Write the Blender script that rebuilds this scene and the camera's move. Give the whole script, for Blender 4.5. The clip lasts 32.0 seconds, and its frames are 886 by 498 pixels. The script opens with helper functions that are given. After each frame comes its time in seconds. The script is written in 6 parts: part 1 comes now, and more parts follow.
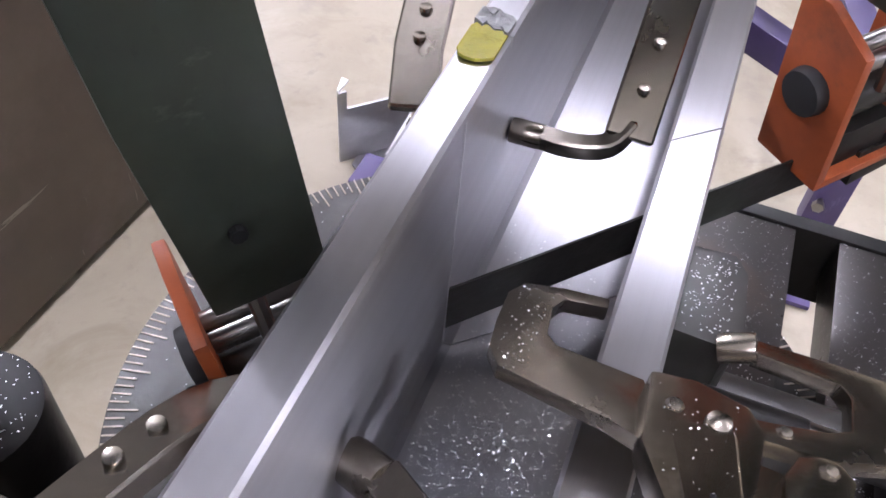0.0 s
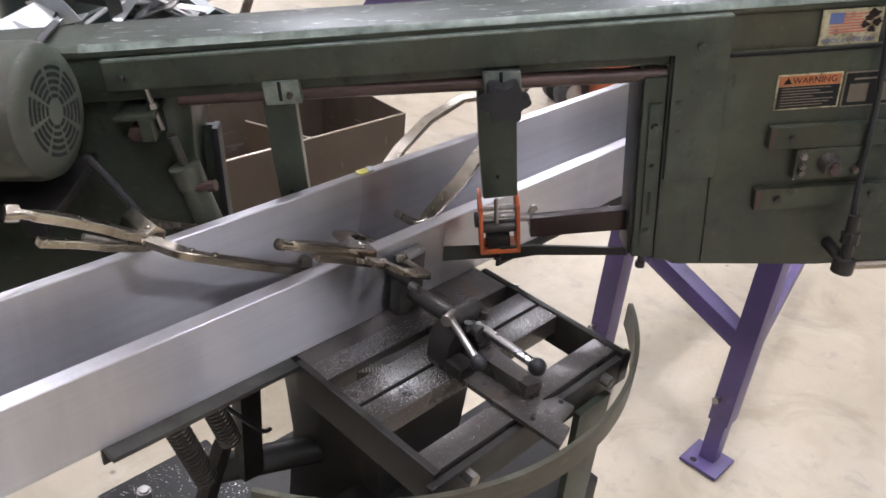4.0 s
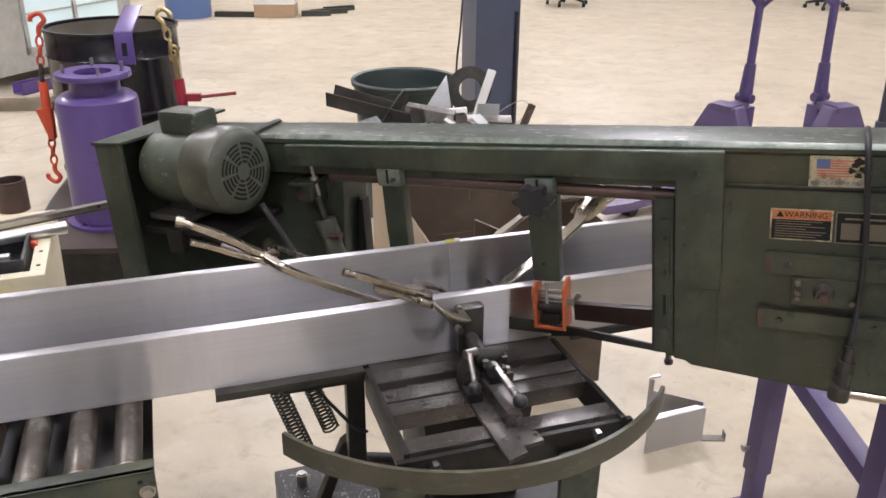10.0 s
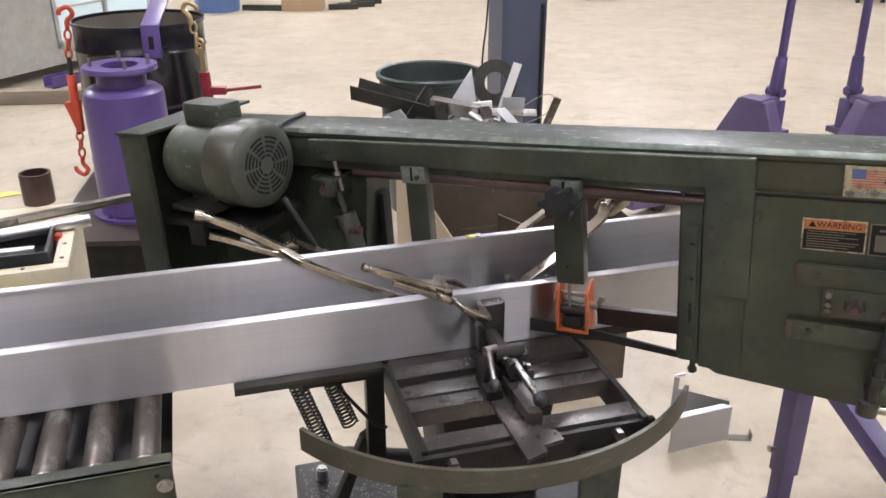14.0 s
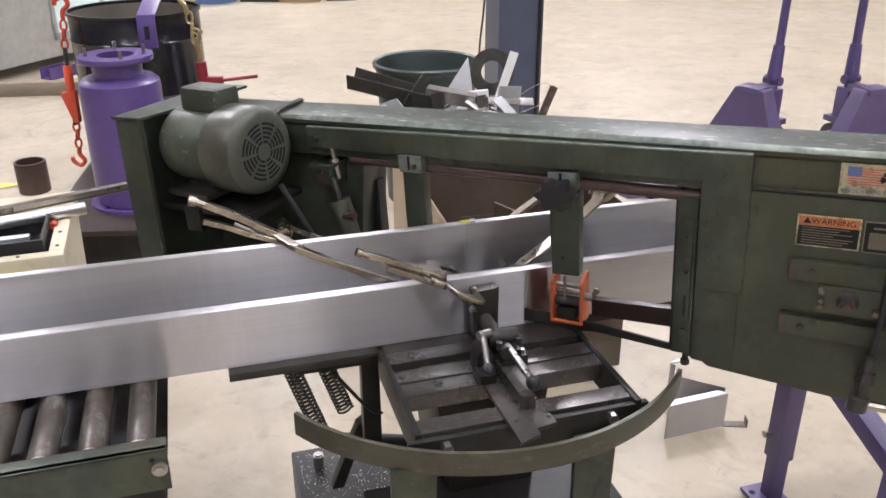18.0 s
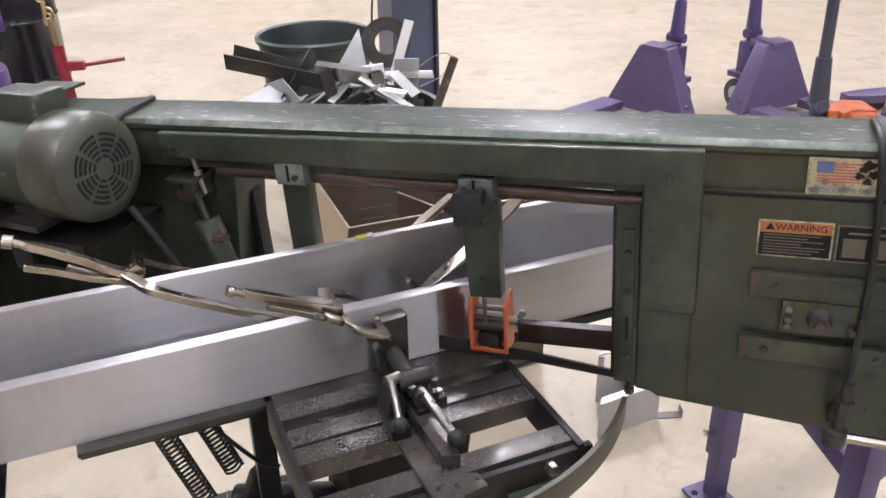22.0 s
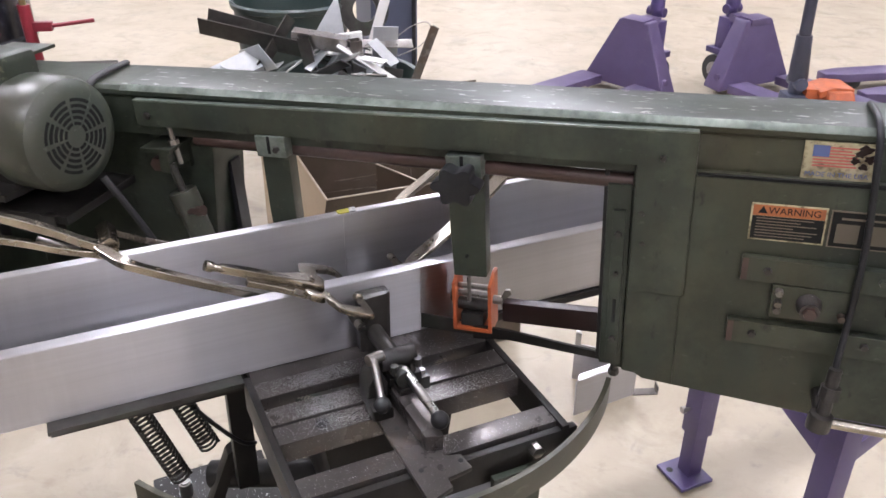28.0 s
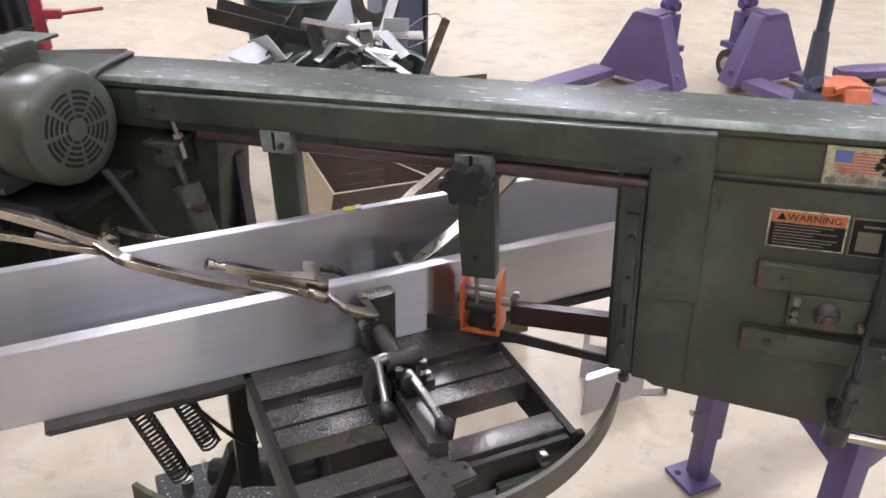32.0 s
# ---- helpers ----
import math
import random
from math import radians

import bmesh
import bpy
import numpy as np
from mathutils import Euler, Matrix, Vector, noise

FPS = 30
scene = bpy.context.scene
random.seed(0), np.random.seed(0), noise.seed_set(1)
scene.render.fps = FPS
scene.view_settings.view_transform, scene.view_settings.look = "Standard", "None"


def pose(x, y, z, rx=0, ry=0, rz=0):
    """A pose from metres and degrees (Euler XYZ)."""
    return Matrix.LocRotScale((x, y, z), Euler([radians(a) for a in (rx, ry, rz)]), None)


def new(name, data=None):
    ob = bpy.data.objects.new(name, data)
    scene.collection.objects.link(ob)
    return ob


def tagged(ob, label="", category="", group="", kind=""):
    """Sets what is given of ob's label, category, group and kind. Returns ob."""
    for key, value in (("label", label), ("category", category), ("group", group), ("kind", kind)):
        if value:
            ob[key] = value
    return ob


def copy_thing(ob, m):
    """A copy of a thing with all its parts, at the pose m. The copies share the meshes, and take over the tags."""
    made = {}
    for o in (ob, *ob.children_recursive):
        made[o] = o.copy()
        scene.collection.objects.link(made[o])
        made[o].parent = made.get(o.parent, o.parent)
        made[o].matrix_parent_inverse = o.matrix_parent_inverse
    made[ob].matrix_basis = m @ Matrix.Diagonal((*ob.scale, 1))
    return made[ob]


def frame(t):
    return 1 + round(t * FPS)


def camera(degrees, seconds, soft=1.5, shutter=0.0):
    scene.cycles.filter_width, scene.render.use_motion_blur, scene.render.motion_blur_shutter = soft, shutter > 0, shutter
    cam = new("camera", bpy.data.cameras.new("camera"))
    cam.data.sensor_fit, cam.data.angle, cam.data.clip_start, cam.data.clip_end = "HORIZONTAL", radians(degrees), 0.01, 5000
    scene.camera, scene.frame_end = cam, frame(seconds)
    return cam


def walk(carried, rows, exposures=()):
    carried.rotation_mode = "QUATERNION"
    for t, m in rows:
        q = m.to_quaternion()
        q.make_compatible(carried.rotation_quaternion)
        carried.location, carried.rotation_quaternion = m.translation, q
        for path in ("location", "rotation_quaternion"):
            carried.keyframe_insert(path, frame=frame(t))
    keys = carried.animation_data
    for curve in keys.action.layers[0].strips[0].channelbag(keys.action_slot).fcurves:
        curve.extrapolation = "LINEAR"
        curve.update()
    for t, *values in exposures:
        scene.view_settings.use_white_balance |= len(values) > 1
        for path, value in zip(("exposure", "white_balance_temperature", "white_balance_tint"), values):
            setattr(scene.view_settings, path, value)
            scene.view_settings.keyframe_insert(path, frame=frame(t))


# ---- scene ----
cam = camera(55.24, 32.0, soft=1.6, shutter=0.3)
walk(cam, [
    (0, pose(-0.1681, 1.3790, 1.1461, 41.99, -3.65, -52.36)),
    (0.5, pose(-0.1676, 1.3772, 1.1454, 41.66, -3.40, -52.49)),
    (1, pose(-0.1624, 1.3794, 1.1510, 40.84, -3.64, -52.93)),
    (1.5, pose(-0.1565, 1.3554, 1.1618, 40.96, -2.61, -51.17)),
    (2, pose(-0.2008, 1.2745, 1.2283, 42.45, -3.73, -49.25)),
    (2.4, pose(-0.3359, 1.1408, 1.2923, 48.16, -3.24, -50.07)),
    (2.5, pose(-0.3728, 1.0842, 1.3081, 49.69, -3.50, -48.45)),
    (4.5, pose(-0.4512, 0.2789, 1.6205, 59.79, -3.26, -24.78)),
    (5, pose(-0.3910, 0.1577, 1.6349, 62.05, -2.33, -20.16)),
    (5.5, pose(-0.2618, 0.0518, 1.6304, 63.24, -2.45, -14.35)),
    (6, pose(-0.2201, -0.0078, 1.6398, 63.84, -2.28, -10.74)),
    (6.5, pose(-0.2159, -0.0566, 1.6419, 64.82, -2.18, -9.61)),
    (7, pose(-0.1849, -0.0974, 1.6396, 65.57, -1.27, -8.73)),
    (7.5, pose(-0.0636, -0.0951, 1.6426, 65.91, -1.15, -2.83)),
    (8, pose(-0.0124, -0.1100, 1.6423, 66.26, -0.81, -2.07)),
    (8.5, pose(-0.0092, -0.1185, 1.6470, 66.54, -0.62, -2.82)),
    (9, pose(-0.0122, -0.1182, 1.6470, 66.68, -0.70, -2.06)),
    (9.5, pose(-0.0115, -0.1063, 1.6432, 66.72, -0.39, -1.91)),
    (10, pose(-0.0097, -0.1022, 1.6435, 66.79, -0.35, -1.75)),
    (10.5, pose(-0.0111, -0.1009, 1.6424, 66.83, -0.33, -1.46)),
    (11, pose(-0.0087, -0.0981, 1.6426, 66.86, -0.27, -1.14)),
    (11.5, pose(-0.0028, -0.0885, 1.6404, 66.89, -0.25, -0.64)),
    (12, pose(0.0037, -0.0819, 1.6376, 66.80, -0.17, -0.45)),
    (12.5, pose(0.0042, -0.0836, 1.6390, 66.75, -0.09, -0.06)),
    (13, pose(0.0021, -0.0864, 1.6374, 66.64, -0.04, -0.14)),
    (13.5, pose(0.0014, -0.0854, 1.6378, 66.50, -0.03, 0.16)),
    (14, pose(0.0025, -0.0837, 1.6383, 66.37, 0.02, 0.04)),
    (14.5, pose(0.0059, -0.0808, 1.6362, 66.28, 0.09, 0.03)),
    (16.5, pose(0.0116, -0.0942, 1.6355, 66.02, 0.35, 0.05)),
    (17, pose(0.0123, -0.0919, 1.6319, 65.90, 0.30, 0.03)),
    (17.5, pose(0.0115, -0.0904, 1.6300, 65.84, 0.25, -0.02)),
    (18, pose(0.0135, -0.0916, 1.6271, 65.84, 0.19, -0.07)),
    (18.5, pose(0.0189, -0.0895, 1.6289, 65.85, 0.22, -0.34)),
    (19, pose(0.0247, -0.0841, 1.6275, 65.94, 0.28, -0.47)),
    (19.5, pose(0.0346, -0.0699, 1.6228, 65.80, 0.19, -0.81)),
    (20, pose(0.0259, -0.0148, 1.6159, 65.29, 0.11, -2.00)),
    (20.5, pose(-0.0148, 0.0852, 1.6086, 64.81, 0.02, -4.90)),
    (21, pose(-0.0254, 0.1590, 1.6044, 64.13, 0.66, -8.61)),
    (21.5, pose(0.0151, 0.1878, 1.5973, 63.94, 0.62, -7.61)),
    (22, pose(0.0447, 0.2037, 1.5950, 63.40, 1.02, -7.19)),
    (22.5, pose(0.0427, 0.2057, 1.5947, 63.10, 1.03, -7.64)),
    (23, pose(0.0366, 0.2090, 1.5938, 62.79, 0.77, -7.75)),
    (23.5, pose(0.0376, 0.2169, 1.5910, 62.34, 0.56, -7.81)),
    (24, pose(0.0378, 0.2246, 1.5900, 62.06, 0.35, -7.82)),
    (24.5, pose(0.0353, 0.2309, 1.5882, 61.76, 0.19, -7.95)),
    (25, pose(0.0349, 0.2385, 1.5861, 61.59, 0.10, -8.15)),
    (25.5, pose(0.0316, 0.2445, 1.5830, 61.36, -0.03, -8.30)),
    (27.5, pose(0.0295, 0.2370, 1.5902, 61.38, -0.54, -8.51)),
    (28, pose(0.0288, 0.2392, 1.5891, 61.40, -0.62, -8.49)),
    (28.5, pose(0.0322, 0.2460, 1.5880, 61.29, -0.54, -8.54)),
    (29, pose(0.0338, 0.2530, 1.5863, 61.20, -0.60, -8.47)),
    (29.5, pose(0.0350, 0.2544, 1.5864, 61.19, -0.64, -8.35)),
    (30, pose(0.0352, 0.2555, 1.5859, 61.05, -0.73, -8.33)),
    (30.5, pose(0.0339, 0.2611, 1.5844, 61.00, -0.85, -8.31)),
    (31, pose(0.0339, 0.2712, 1.5826, 60.91, -0.91, -8.40)),
    (31.5, pose(0.0330, 0.2755, 1.5830, 60.79, -0.98, -8.24)),
    (32, pose(0.0355, 0.2731, 1.5858, 60.80, -1.03, -7.60)),
], exposures=[(0, 0.16, 5780, 23), (1, 0.02, 5800, 23), (2, 0.02, 6000, 22), (2.5, 0.12, 6080, 21), (4.5, 0.06, 6020, 18), (6.5, 0.04, 6260, 18), (9, 0.04, 6340, 18), (13, 0.04, 6250, 18), (17, 0.06, 6210, 18), (20, 0.10, 6200, 20), (22, 0.15, 6150, 20), (32, 0.18, 6050, 20)])

# ---- light of the hall: rows of high-bay fixtures under a white roof ----
world = bpy.data.worlds.new("hall_air")
scene.world = world
world.use_nodes = True
world.node_tree.nodes["Background"].inputs[0].default_value = (0.80, 0.86, 1.0, 1)
world.node_tree.nodes["Background"].inputs[1].default_value = 0.12
# the rows run square to the channel on the saw
LAMP_GRID = Matrix.Translation((-0.2, 1.4, 0)) @ Matrix.Rotation(radians(16.35), 4, "Z")
LAMP_X = (-6.3, 0.5, 7.3)
LAMP_STEP = 3.4                                                     # every other row stands half a bay over
LAMP_Y = (-12.9, -6.6, -0.3, 6.0, 12.3)
LAMP_Z = 6.9
LAMP_W = 380.0
LAMP_ROW_W = {-12.9: 160.0, -6.6: 110.0, -0.3: 170.0, 6.0: 250.0}        # the rows behind the camera burn lower


# ---- materials ----
def mat(name, base, rough=0.5, metal=0.0, spec=0.5, var=None, scale=8.0, amount=0.5, bump=0.0, bump_scale=60.0,
        stretch=(1, 1, 1), rough_var=0.0, stain=None, stain_scale=1.5, stain_amount=0.0, coat=0.0, piece=0.0):
    m = bpy.data.materials.new(name)
    m.use_nodes = True
    nt = m.node_tree
    n, l = nt.nodes, nt.links
    b = n["Principled BSDF"]
    b.inputs["Roughness"].default_value = rough
    b.inputs["Metallic"].default_value = metal
    b.inputs["Coat Weight"].default_value = coat
    b.inputs["Specular IOR Level"].default_value = spec
    b.inputs["Base Color"].default_value = (*base, 1)
    tc = n.new("ShaderNodeTexCoord")
    mp = n.new("ShaderNodeMapping")
    mp.inputs["Scale"].default_value = stretch
    l.new(tc.outputs["Object"], mp.inputs["Vector"])
    col = None
    if var:
        no = n.new("ShaderNodeTexNoise")
        no.inputs["Scale"].default_value = scale
        no.inputs["Detail"].default_value = 6
        no.inputs["Roughness"].default_value = 0.62
        l.new(mp.outputs["Vector"], no.inputs["Vector"])
        ra = n.new("ShaderNodeMapRange")
        ra.inputs["From Min"].default_value = 0.5 - 0.5 / max(amount, 0.05) * 0.3
        ra.inputs["From Max"].default_value = 0.5 + 0.5 / max(amount, 0.05) * 0.3
        l.new(no.outputs["Fac"], ra.inputs["Value"])
        mx = n.new("ShaderNodeMix")
        mx.data_type = "RGBA"
        mx.inputs["A"].default_value = (*base, 1)
        mx.inputs["B"].default_value = (*var, 1)
        l.new(ra.outputs["Result"], mx.inputs["Factor"])
        col = mx.outputs["Result"]
        if rough_var:
            rr = n.new("ShaderNodeMapRange")
            rr.inputs["To Min"].default_value = max(0.02, rough - rough_var)
            rr.inputs["To Max"].default_value = min(1, rough + rough_var)
            l.new(no.outputs["Fac"], rr.inputs["Value"])
            l.new(rr.outputs["Result"], b.inputs["Roughness"])
    if stain:
        n2 = n.new("ShaderNodeTexNoise")
        n2.inputs["Scale"].default_value = stain_scale
        n2.inputs["Detail"].default_value = 8
        n2.inputs["Roughness"].default_value = 0.7
        l.new(tc.outputs["Object"], n2.inputs["Vector"])
        r2 = n.new("ShaderNodeMapRange")
        r2.inputs["From Min"].default_value = 0.55
        r2.inputs["From Max"].default_value = 0.72
        r2.inputs["To Max"].default_value = stain_amount
        l.new(n2.outputs["Fac"], r2.inputs["Value"])
        m2 = n.new("ShaderNodeMix")
        m2.data_type = "RGBA"
        if col:
            l.new(col, m2.inputs["A"])
        else:
            m2.inputs["A"].default_value = (*base, 1)
        m2.inputs["B"].default_value = (*stain, 1)
        l.new(r2.outputs["Result"], m2.inputs["Factor"])
        col = m2.outputs["Result"]
    if piece:
        oi = n.new("ShaderNodeObjectInfo")
        hs = n.new("ShaderNodeHueSaturation")
        pr = n.new("ShaderNodeMapRange")
        pr.inputs["To Min"].default_value = 1 - piece
        pr.inputs["To Max"].default_value = 1 + piece
        l.new(oi.outputs["Random"], pr.inputs["Value"])
        l.new(pr.outputs["Result"], hs.inputs["Value"])
        if col:
            l.new(col, hs.inputs["Color"])
        else:
            hs.inputs["Color"].default_value = (*base, 1)
        col = hs.outputs["Color"]
    if col:
        l.new(col, b.inputs["Base Color"])
    if bump:
        nb = n.new("ShaderNodeTexNoise")
        nb.inputs["Scale"].default_value = bump_scale
        nb.inputs["Detail"].default_value = 5
        l.new(mp.outputs["Vector"], nb.inputs["Vector"])
        bu = n.new("ShaderNodeBump")
        bu.inputs["Strength"].default_value = bump
        bu.inputs["Distance"].default_value = 0.002
        l.new(nb.outputs["Fac"], bu.inputs["Height"])
        l.new(bu.outputs["Normal"], b.inputs["Normal"])
    return m


def brushed(m, amount, axis):
    """Drawing lines along the axis spread the shine across them."""
    n, l = m.node_tree.nodes, m.node_tree.links
    ta = n.new("ShaderNodeTangent")
    ta.direction_type, ta.axis = "RADIAL", axis
    b = n["Principled BSDF"]
    b.inputs["Anisotropic"].default_value = amount
    l.new(ta.outputs["Tangent"], b.inputs["Tangent"])


def streaks(m):
    """Fine draw marks along the profile that change colour and gloss."""
    nt = m.node_tree
    n, l = nt.nodes, nt.links
    b = n["Principled BSDF"]
    mp = n.new("ShaderNodeMapping")
    mp.inputs["Scale"].default_value = (0.18, 85, 85)
    l.new(n["Texture Coordinate"].outputs["Object"], mp.inputs["Vector"])
    no = n.new("ShaderNodeTexNoise")
    no.inputs["Scale"].default_value = 1.0
    no.inputs["Detail"].default_value = 6
    no.inputs["Roughness"].default_value = 0.7
    l.new(mp.outputs["Vector"], no.inputs["Vector"])
    r = n.new("ShaderNodeMapRange")
    r.inputs["From Min"].default_value = 0.3
    r.inputs["From Max"].default_value = 0.7
    r.inputs["To Min"].default_value = 0.90
    r.inputs["To Max"].default_value = 1.05
    l.new(no.outputs["Fac"], r.inputs["Value"])
    hs = n.new("ShaderNodeHueSaturation")
    l.new(b.inputs["Base Color"].links[0].from_socket, hs.inputs["Color"])
    l.new(r.outputs["Result"], hs.inputs["Value"])
    l.new(hs.outputs["Color"], b.inputs["Base Color"])
    ad = n.new("ShaderNodeMath")
    ad.operation = "MULTIPLY_ADD"
    l.new(no.outputs["Fac"], ad.inputs[0])
    ad.inputs[1].default_value = 0.10
    l.new(b.inputs["Roughness"].links[0].from_socket, ad.inputs[2])
    sb = n.new("ShaderNodeMath")
    sb.operation = "SUBTRACT"
    l.new(ad.outputs[0], sb.inputs[0])
    sb.inputs[1].default_value = 0.05
    l.new(sb.outputs[0], b.inputs["Roughness"])


def layer(nt, col, colour, vec, scale, lo, hi, amount, detail=8, rough=0.65, kind="noise", distort=0.0):
    """Lays one more noise layer of a colour over col."""
    n, l = nt.nodes, nt.links
    if kind == "noise":
        no = n.new("ShaderNodeTexNoise")
        no.inputs["Detail"].default_value = detail
        no.inputs["Roughness"].default_value = rough
        no.inputs["Distortion"].default_value = distort
        out = no.outputs["Fac"]
    else:
        no = n.new("ShaderNodeTexVoronoi")
        out = no.outputs["Distance"]
    no.inputs["Scale"].default_value = scale
    l.new(vec, no.inputs["Vector"])
    r = n.new("ShaderNodeMapRange")
    r.inputs["From Min"].default_value = lo
    r.inputs["From Max"].default_value = hi
    r.inputs["To Max"].default_value = amount
    l.new(out, r.inputs["Value"])
    mx = n.new("ShaderNodeMix")
    mx.data_type = "RGBA"
    l.new(r.outputs["Result"], mx.inputs["Factor"])
    if isinstance(col, tuple):
        mx.inputs["A"].default_value = (*col, 1)
    else:
        l.new(col, mx.inputs["A"])
    mx.inputs["B"].default_value = (*colour, 1)
    return mx.outputs["Result"]


def over(m, layers):
    """Adds layers (colour, scale, lo, hi, amount, stretch) to a finished material."""
    nt = m.node_tree
    b = nt.nodes["Principled BSDF"]
    tc = nt.nodes["Texture Coordinate"]
    lk = b.inputs["Base Color"].links
    col = lk[0].from_socket if lk else tuple(b.inputs["Base Color"].default_value)[:3]
    for colour, scale, lo, hi, amount, stretch in layers:
        mp = nt.nodes.new("ShaderNodeMapping")
        mp.inputs["Scale"].default_value = stretch
        nt.links.new(tc.outputs["Object"], mp.inputs["Vector"])
        col = layer(nt, col, colour, mp.outputs["Vector"], scale, lo, hi, amount)
    nt.links.new(col, b.inputs["Base Color"])
    return m


def concrete():
    m = bpy.data.materials.new("polished_concrete")
    m.use_nodes = True
    nt = m.node_tree
    n, l = nt.nodes, nt.links
    b = n["Principled BSDF"]
    tc = n.new("ShaderNodeTexCoord")
    v = tc.outputs["Object"]
    col = layer(nt, (0.443, 0.391, 0.297), (0.353, 0.302, 0.218), v, 1.1, 0.35, 0.68, 0.9)
    col = layer(nt, col, (0.310, 0.261, 0.182), v, 6.0, 0.48, 0.72, 0.55, distort=0.6)
    col = layer(nt, col, (0.518, 0.479, 0.398), v, 3.1, 0.55, 0.75, 0.55, distort=1.2)
    col = layer(nt, col, (0.158, 0.145, 0.121), v, 2.3, 0.58, 0.73, 0.55, distort=0.3)
    col = layer(nt, col, (0.259, 0.219, 0.145), v, 3.7, 0.54, 0.66, 0.5, distort=0.9)
    col = layer(nt, col, (0.180, 0.169, 0.152), v, 8.5, 0.60, 0.70, 0.35, distort=0.5)
    col = layer(nt, col, (0.238, 0.211, 0.168), v, 13.0, 0.60, 0.72, 0.28, distort=0.4)
    col = layer(nt, col, (0.216, 0.183, 0.135), v, 38.0, 0.60, 0.72, 0.2)
    col = layer(nt, col, (0.086, 0.074, 0.061), v, 4.6, 0.045, 0.012, 0.75, kind="voronoi")
    l.new(col, b.inputs["Base Color"])
    no = n.new("ShaderNodeTexNoise")
    no.inputs["Scale"].default_value = 3.0
    no.inputs["Detail"].default_value = 7
    l.new(v, no.inputs["Vector"])
    r = n.new("ShaderNodeMapRange")
    r.inputs["To Min"].default_value = 0.24
    r.inputs["To Max"].default_value = 0.62
    l.new(no.outputs["Fac"], r.inputs["Value"])
    l.new(r.outputs["Result"], b.inputs["Roughness"])
    bu = n.new("ShaderNodeBump")
    bu.inputs["Strength"].default_value = 0.06
    bu.inputs["Distance"].default_value = 0.004
    n2 = n.new("ShaderNodeTexNoise")
    n2.inputs["Scale"].default_value = 25
    n2.inputs["Detail"].default_value = 6
    l.new(v, n2.inputs["Vector"])
    l.new(n2.outputs["Fac"], bu.inputs["Height"])
    l.new(bu.outputs["Normal"], b.inputs["Normal"])
    return m


def glow(name, colour, strength):
    m = bpy.data.materials.new(name)
    m.use_nodes = True
    b = m.node_tree.nodes["Principled BSDF"]
    b.inputs["Base Color"].default_value = (*colour, 1)
    b.inputs["Emission Color"].default_value = (*colour, 1)
    b.inputs["Emission Strength"].default_value = strength
    return m


CONCRETE = concrete()
WALL = mat("hall_wall", (0.62, 0.61, 0.58), 0.7, var=(0.52, 0.51, 0.49), scale=0.8, amount=0.5)
ROOF = mat("hall_roof", (0.80, 0.82, 0.87), 0.8, var=(0.74, 0.76, 0.81), scale=0.6, amount=0.5)
# glow added on top of the fixtures to brighten the roof
UPLIGHT = glow("added_roof_uplight", (1.0, 0.99, 0.98), 220.0)
LAMP = glow("lamp_diffuser", (1.0, 0.99, 0.97), 9.0)
ALU = mat("mill_aluminium", (0.65, 0.643, 0.668), 0.36, 1.0, var=(0.53, 0.525, 0.552), scale=5, amount=0.5, stretch=(0.1, 1, 1), rough_var=0.06)
brushed(ALU, 1.0, "X")
streaks(ALU)
ALU_CUT = mat("sawn_aluminium", (0.80, 0.80, 0.80), 0.34, 1.0, var=(0.6, 0.6, 0.62), scale=30, amount=0.5, bump=0.1, bump_scale=300)
GREEN = mat("machine_green", (0.038, 0.046, 0.033), 0.36, spec=0.30, var=(0.021, 0.026, 0.019), scale=7, amount=0.8, bump=0.12,
            bump_scale=70, rough_var=0.14, stain=(0.018, 0.018, 0.014), stain_scale=5, stain_amount=0.8)
# pale worn paint; on beam and plate edges it also paints the highlight
GREEN_WORN_LIT = mat("worn_and_highlit_green", (0.20, 0.23, 0.20), 0.33, 0.4, var=(0.055, 0.072, 0.055), scale=26, amount=0.9, rough_var=0.1)
GREEN_MOTOR = mat("motor_green", (0.034, 0.040, 0.030), 0.40, spec=0.35, var=(0.050, 0.060, 0.044), scale=9, amount=0.8, bump=0.12,
                  bump_scale=60, rough_var=0.12, stain=(0.05, 0.045, 0.03), stain_scale=7, stain_amount=0.7)
IRON = mat("oily_iron", (0.026, 0.024, 0.021), 0.36, 0.25, spec=0.35, var=(0.055, 0.050, 0.045), scale=16, amount=0.8, bump=0.25,
           bump_scale=90, rough_var=0.15, stain=(0.013, 0.012, 0.011), stain_scale=6, stain_amount=0.8)
IRON_DARK = mat("black_oily_iron", (0.011, 0.010, 0.009), 0.42, 0.1, spec=0.22, var=(0.022, 0.020, 0.018), scale=14, amount=0.8, bump=0.2,
                bump_scale=80, rough_var=0.12)
IRON_TOP = mat("ground_iron", (0.080, 0.071, 0.065), 0.30, 0.5, spec=0.4, var=(0.046, 0.041, 0.038), scale=10, amount=0.8, bump=0.15,
               bump_scale=80, rough_var=0.15)
STEEL = mat("bare_steel", (0.46, 0.45, 0.44), 0.3, 1.0, var=(0.28, 0.26, 0.24), scale=25, amount=0.6, bump=0.08, rough_var=0.12)
ROLLER = mat("dull_roller_steel", (0.135, 0.122, 0.108), 0.42, 0.6, var=(0.075, 0.066, 0.058), scale=12, amount=0.8, bump=0.1,
             rough_var=0.12, stain=(0.12, 0.08, 0.05), stain_scale=9, stain_amount=0.5)
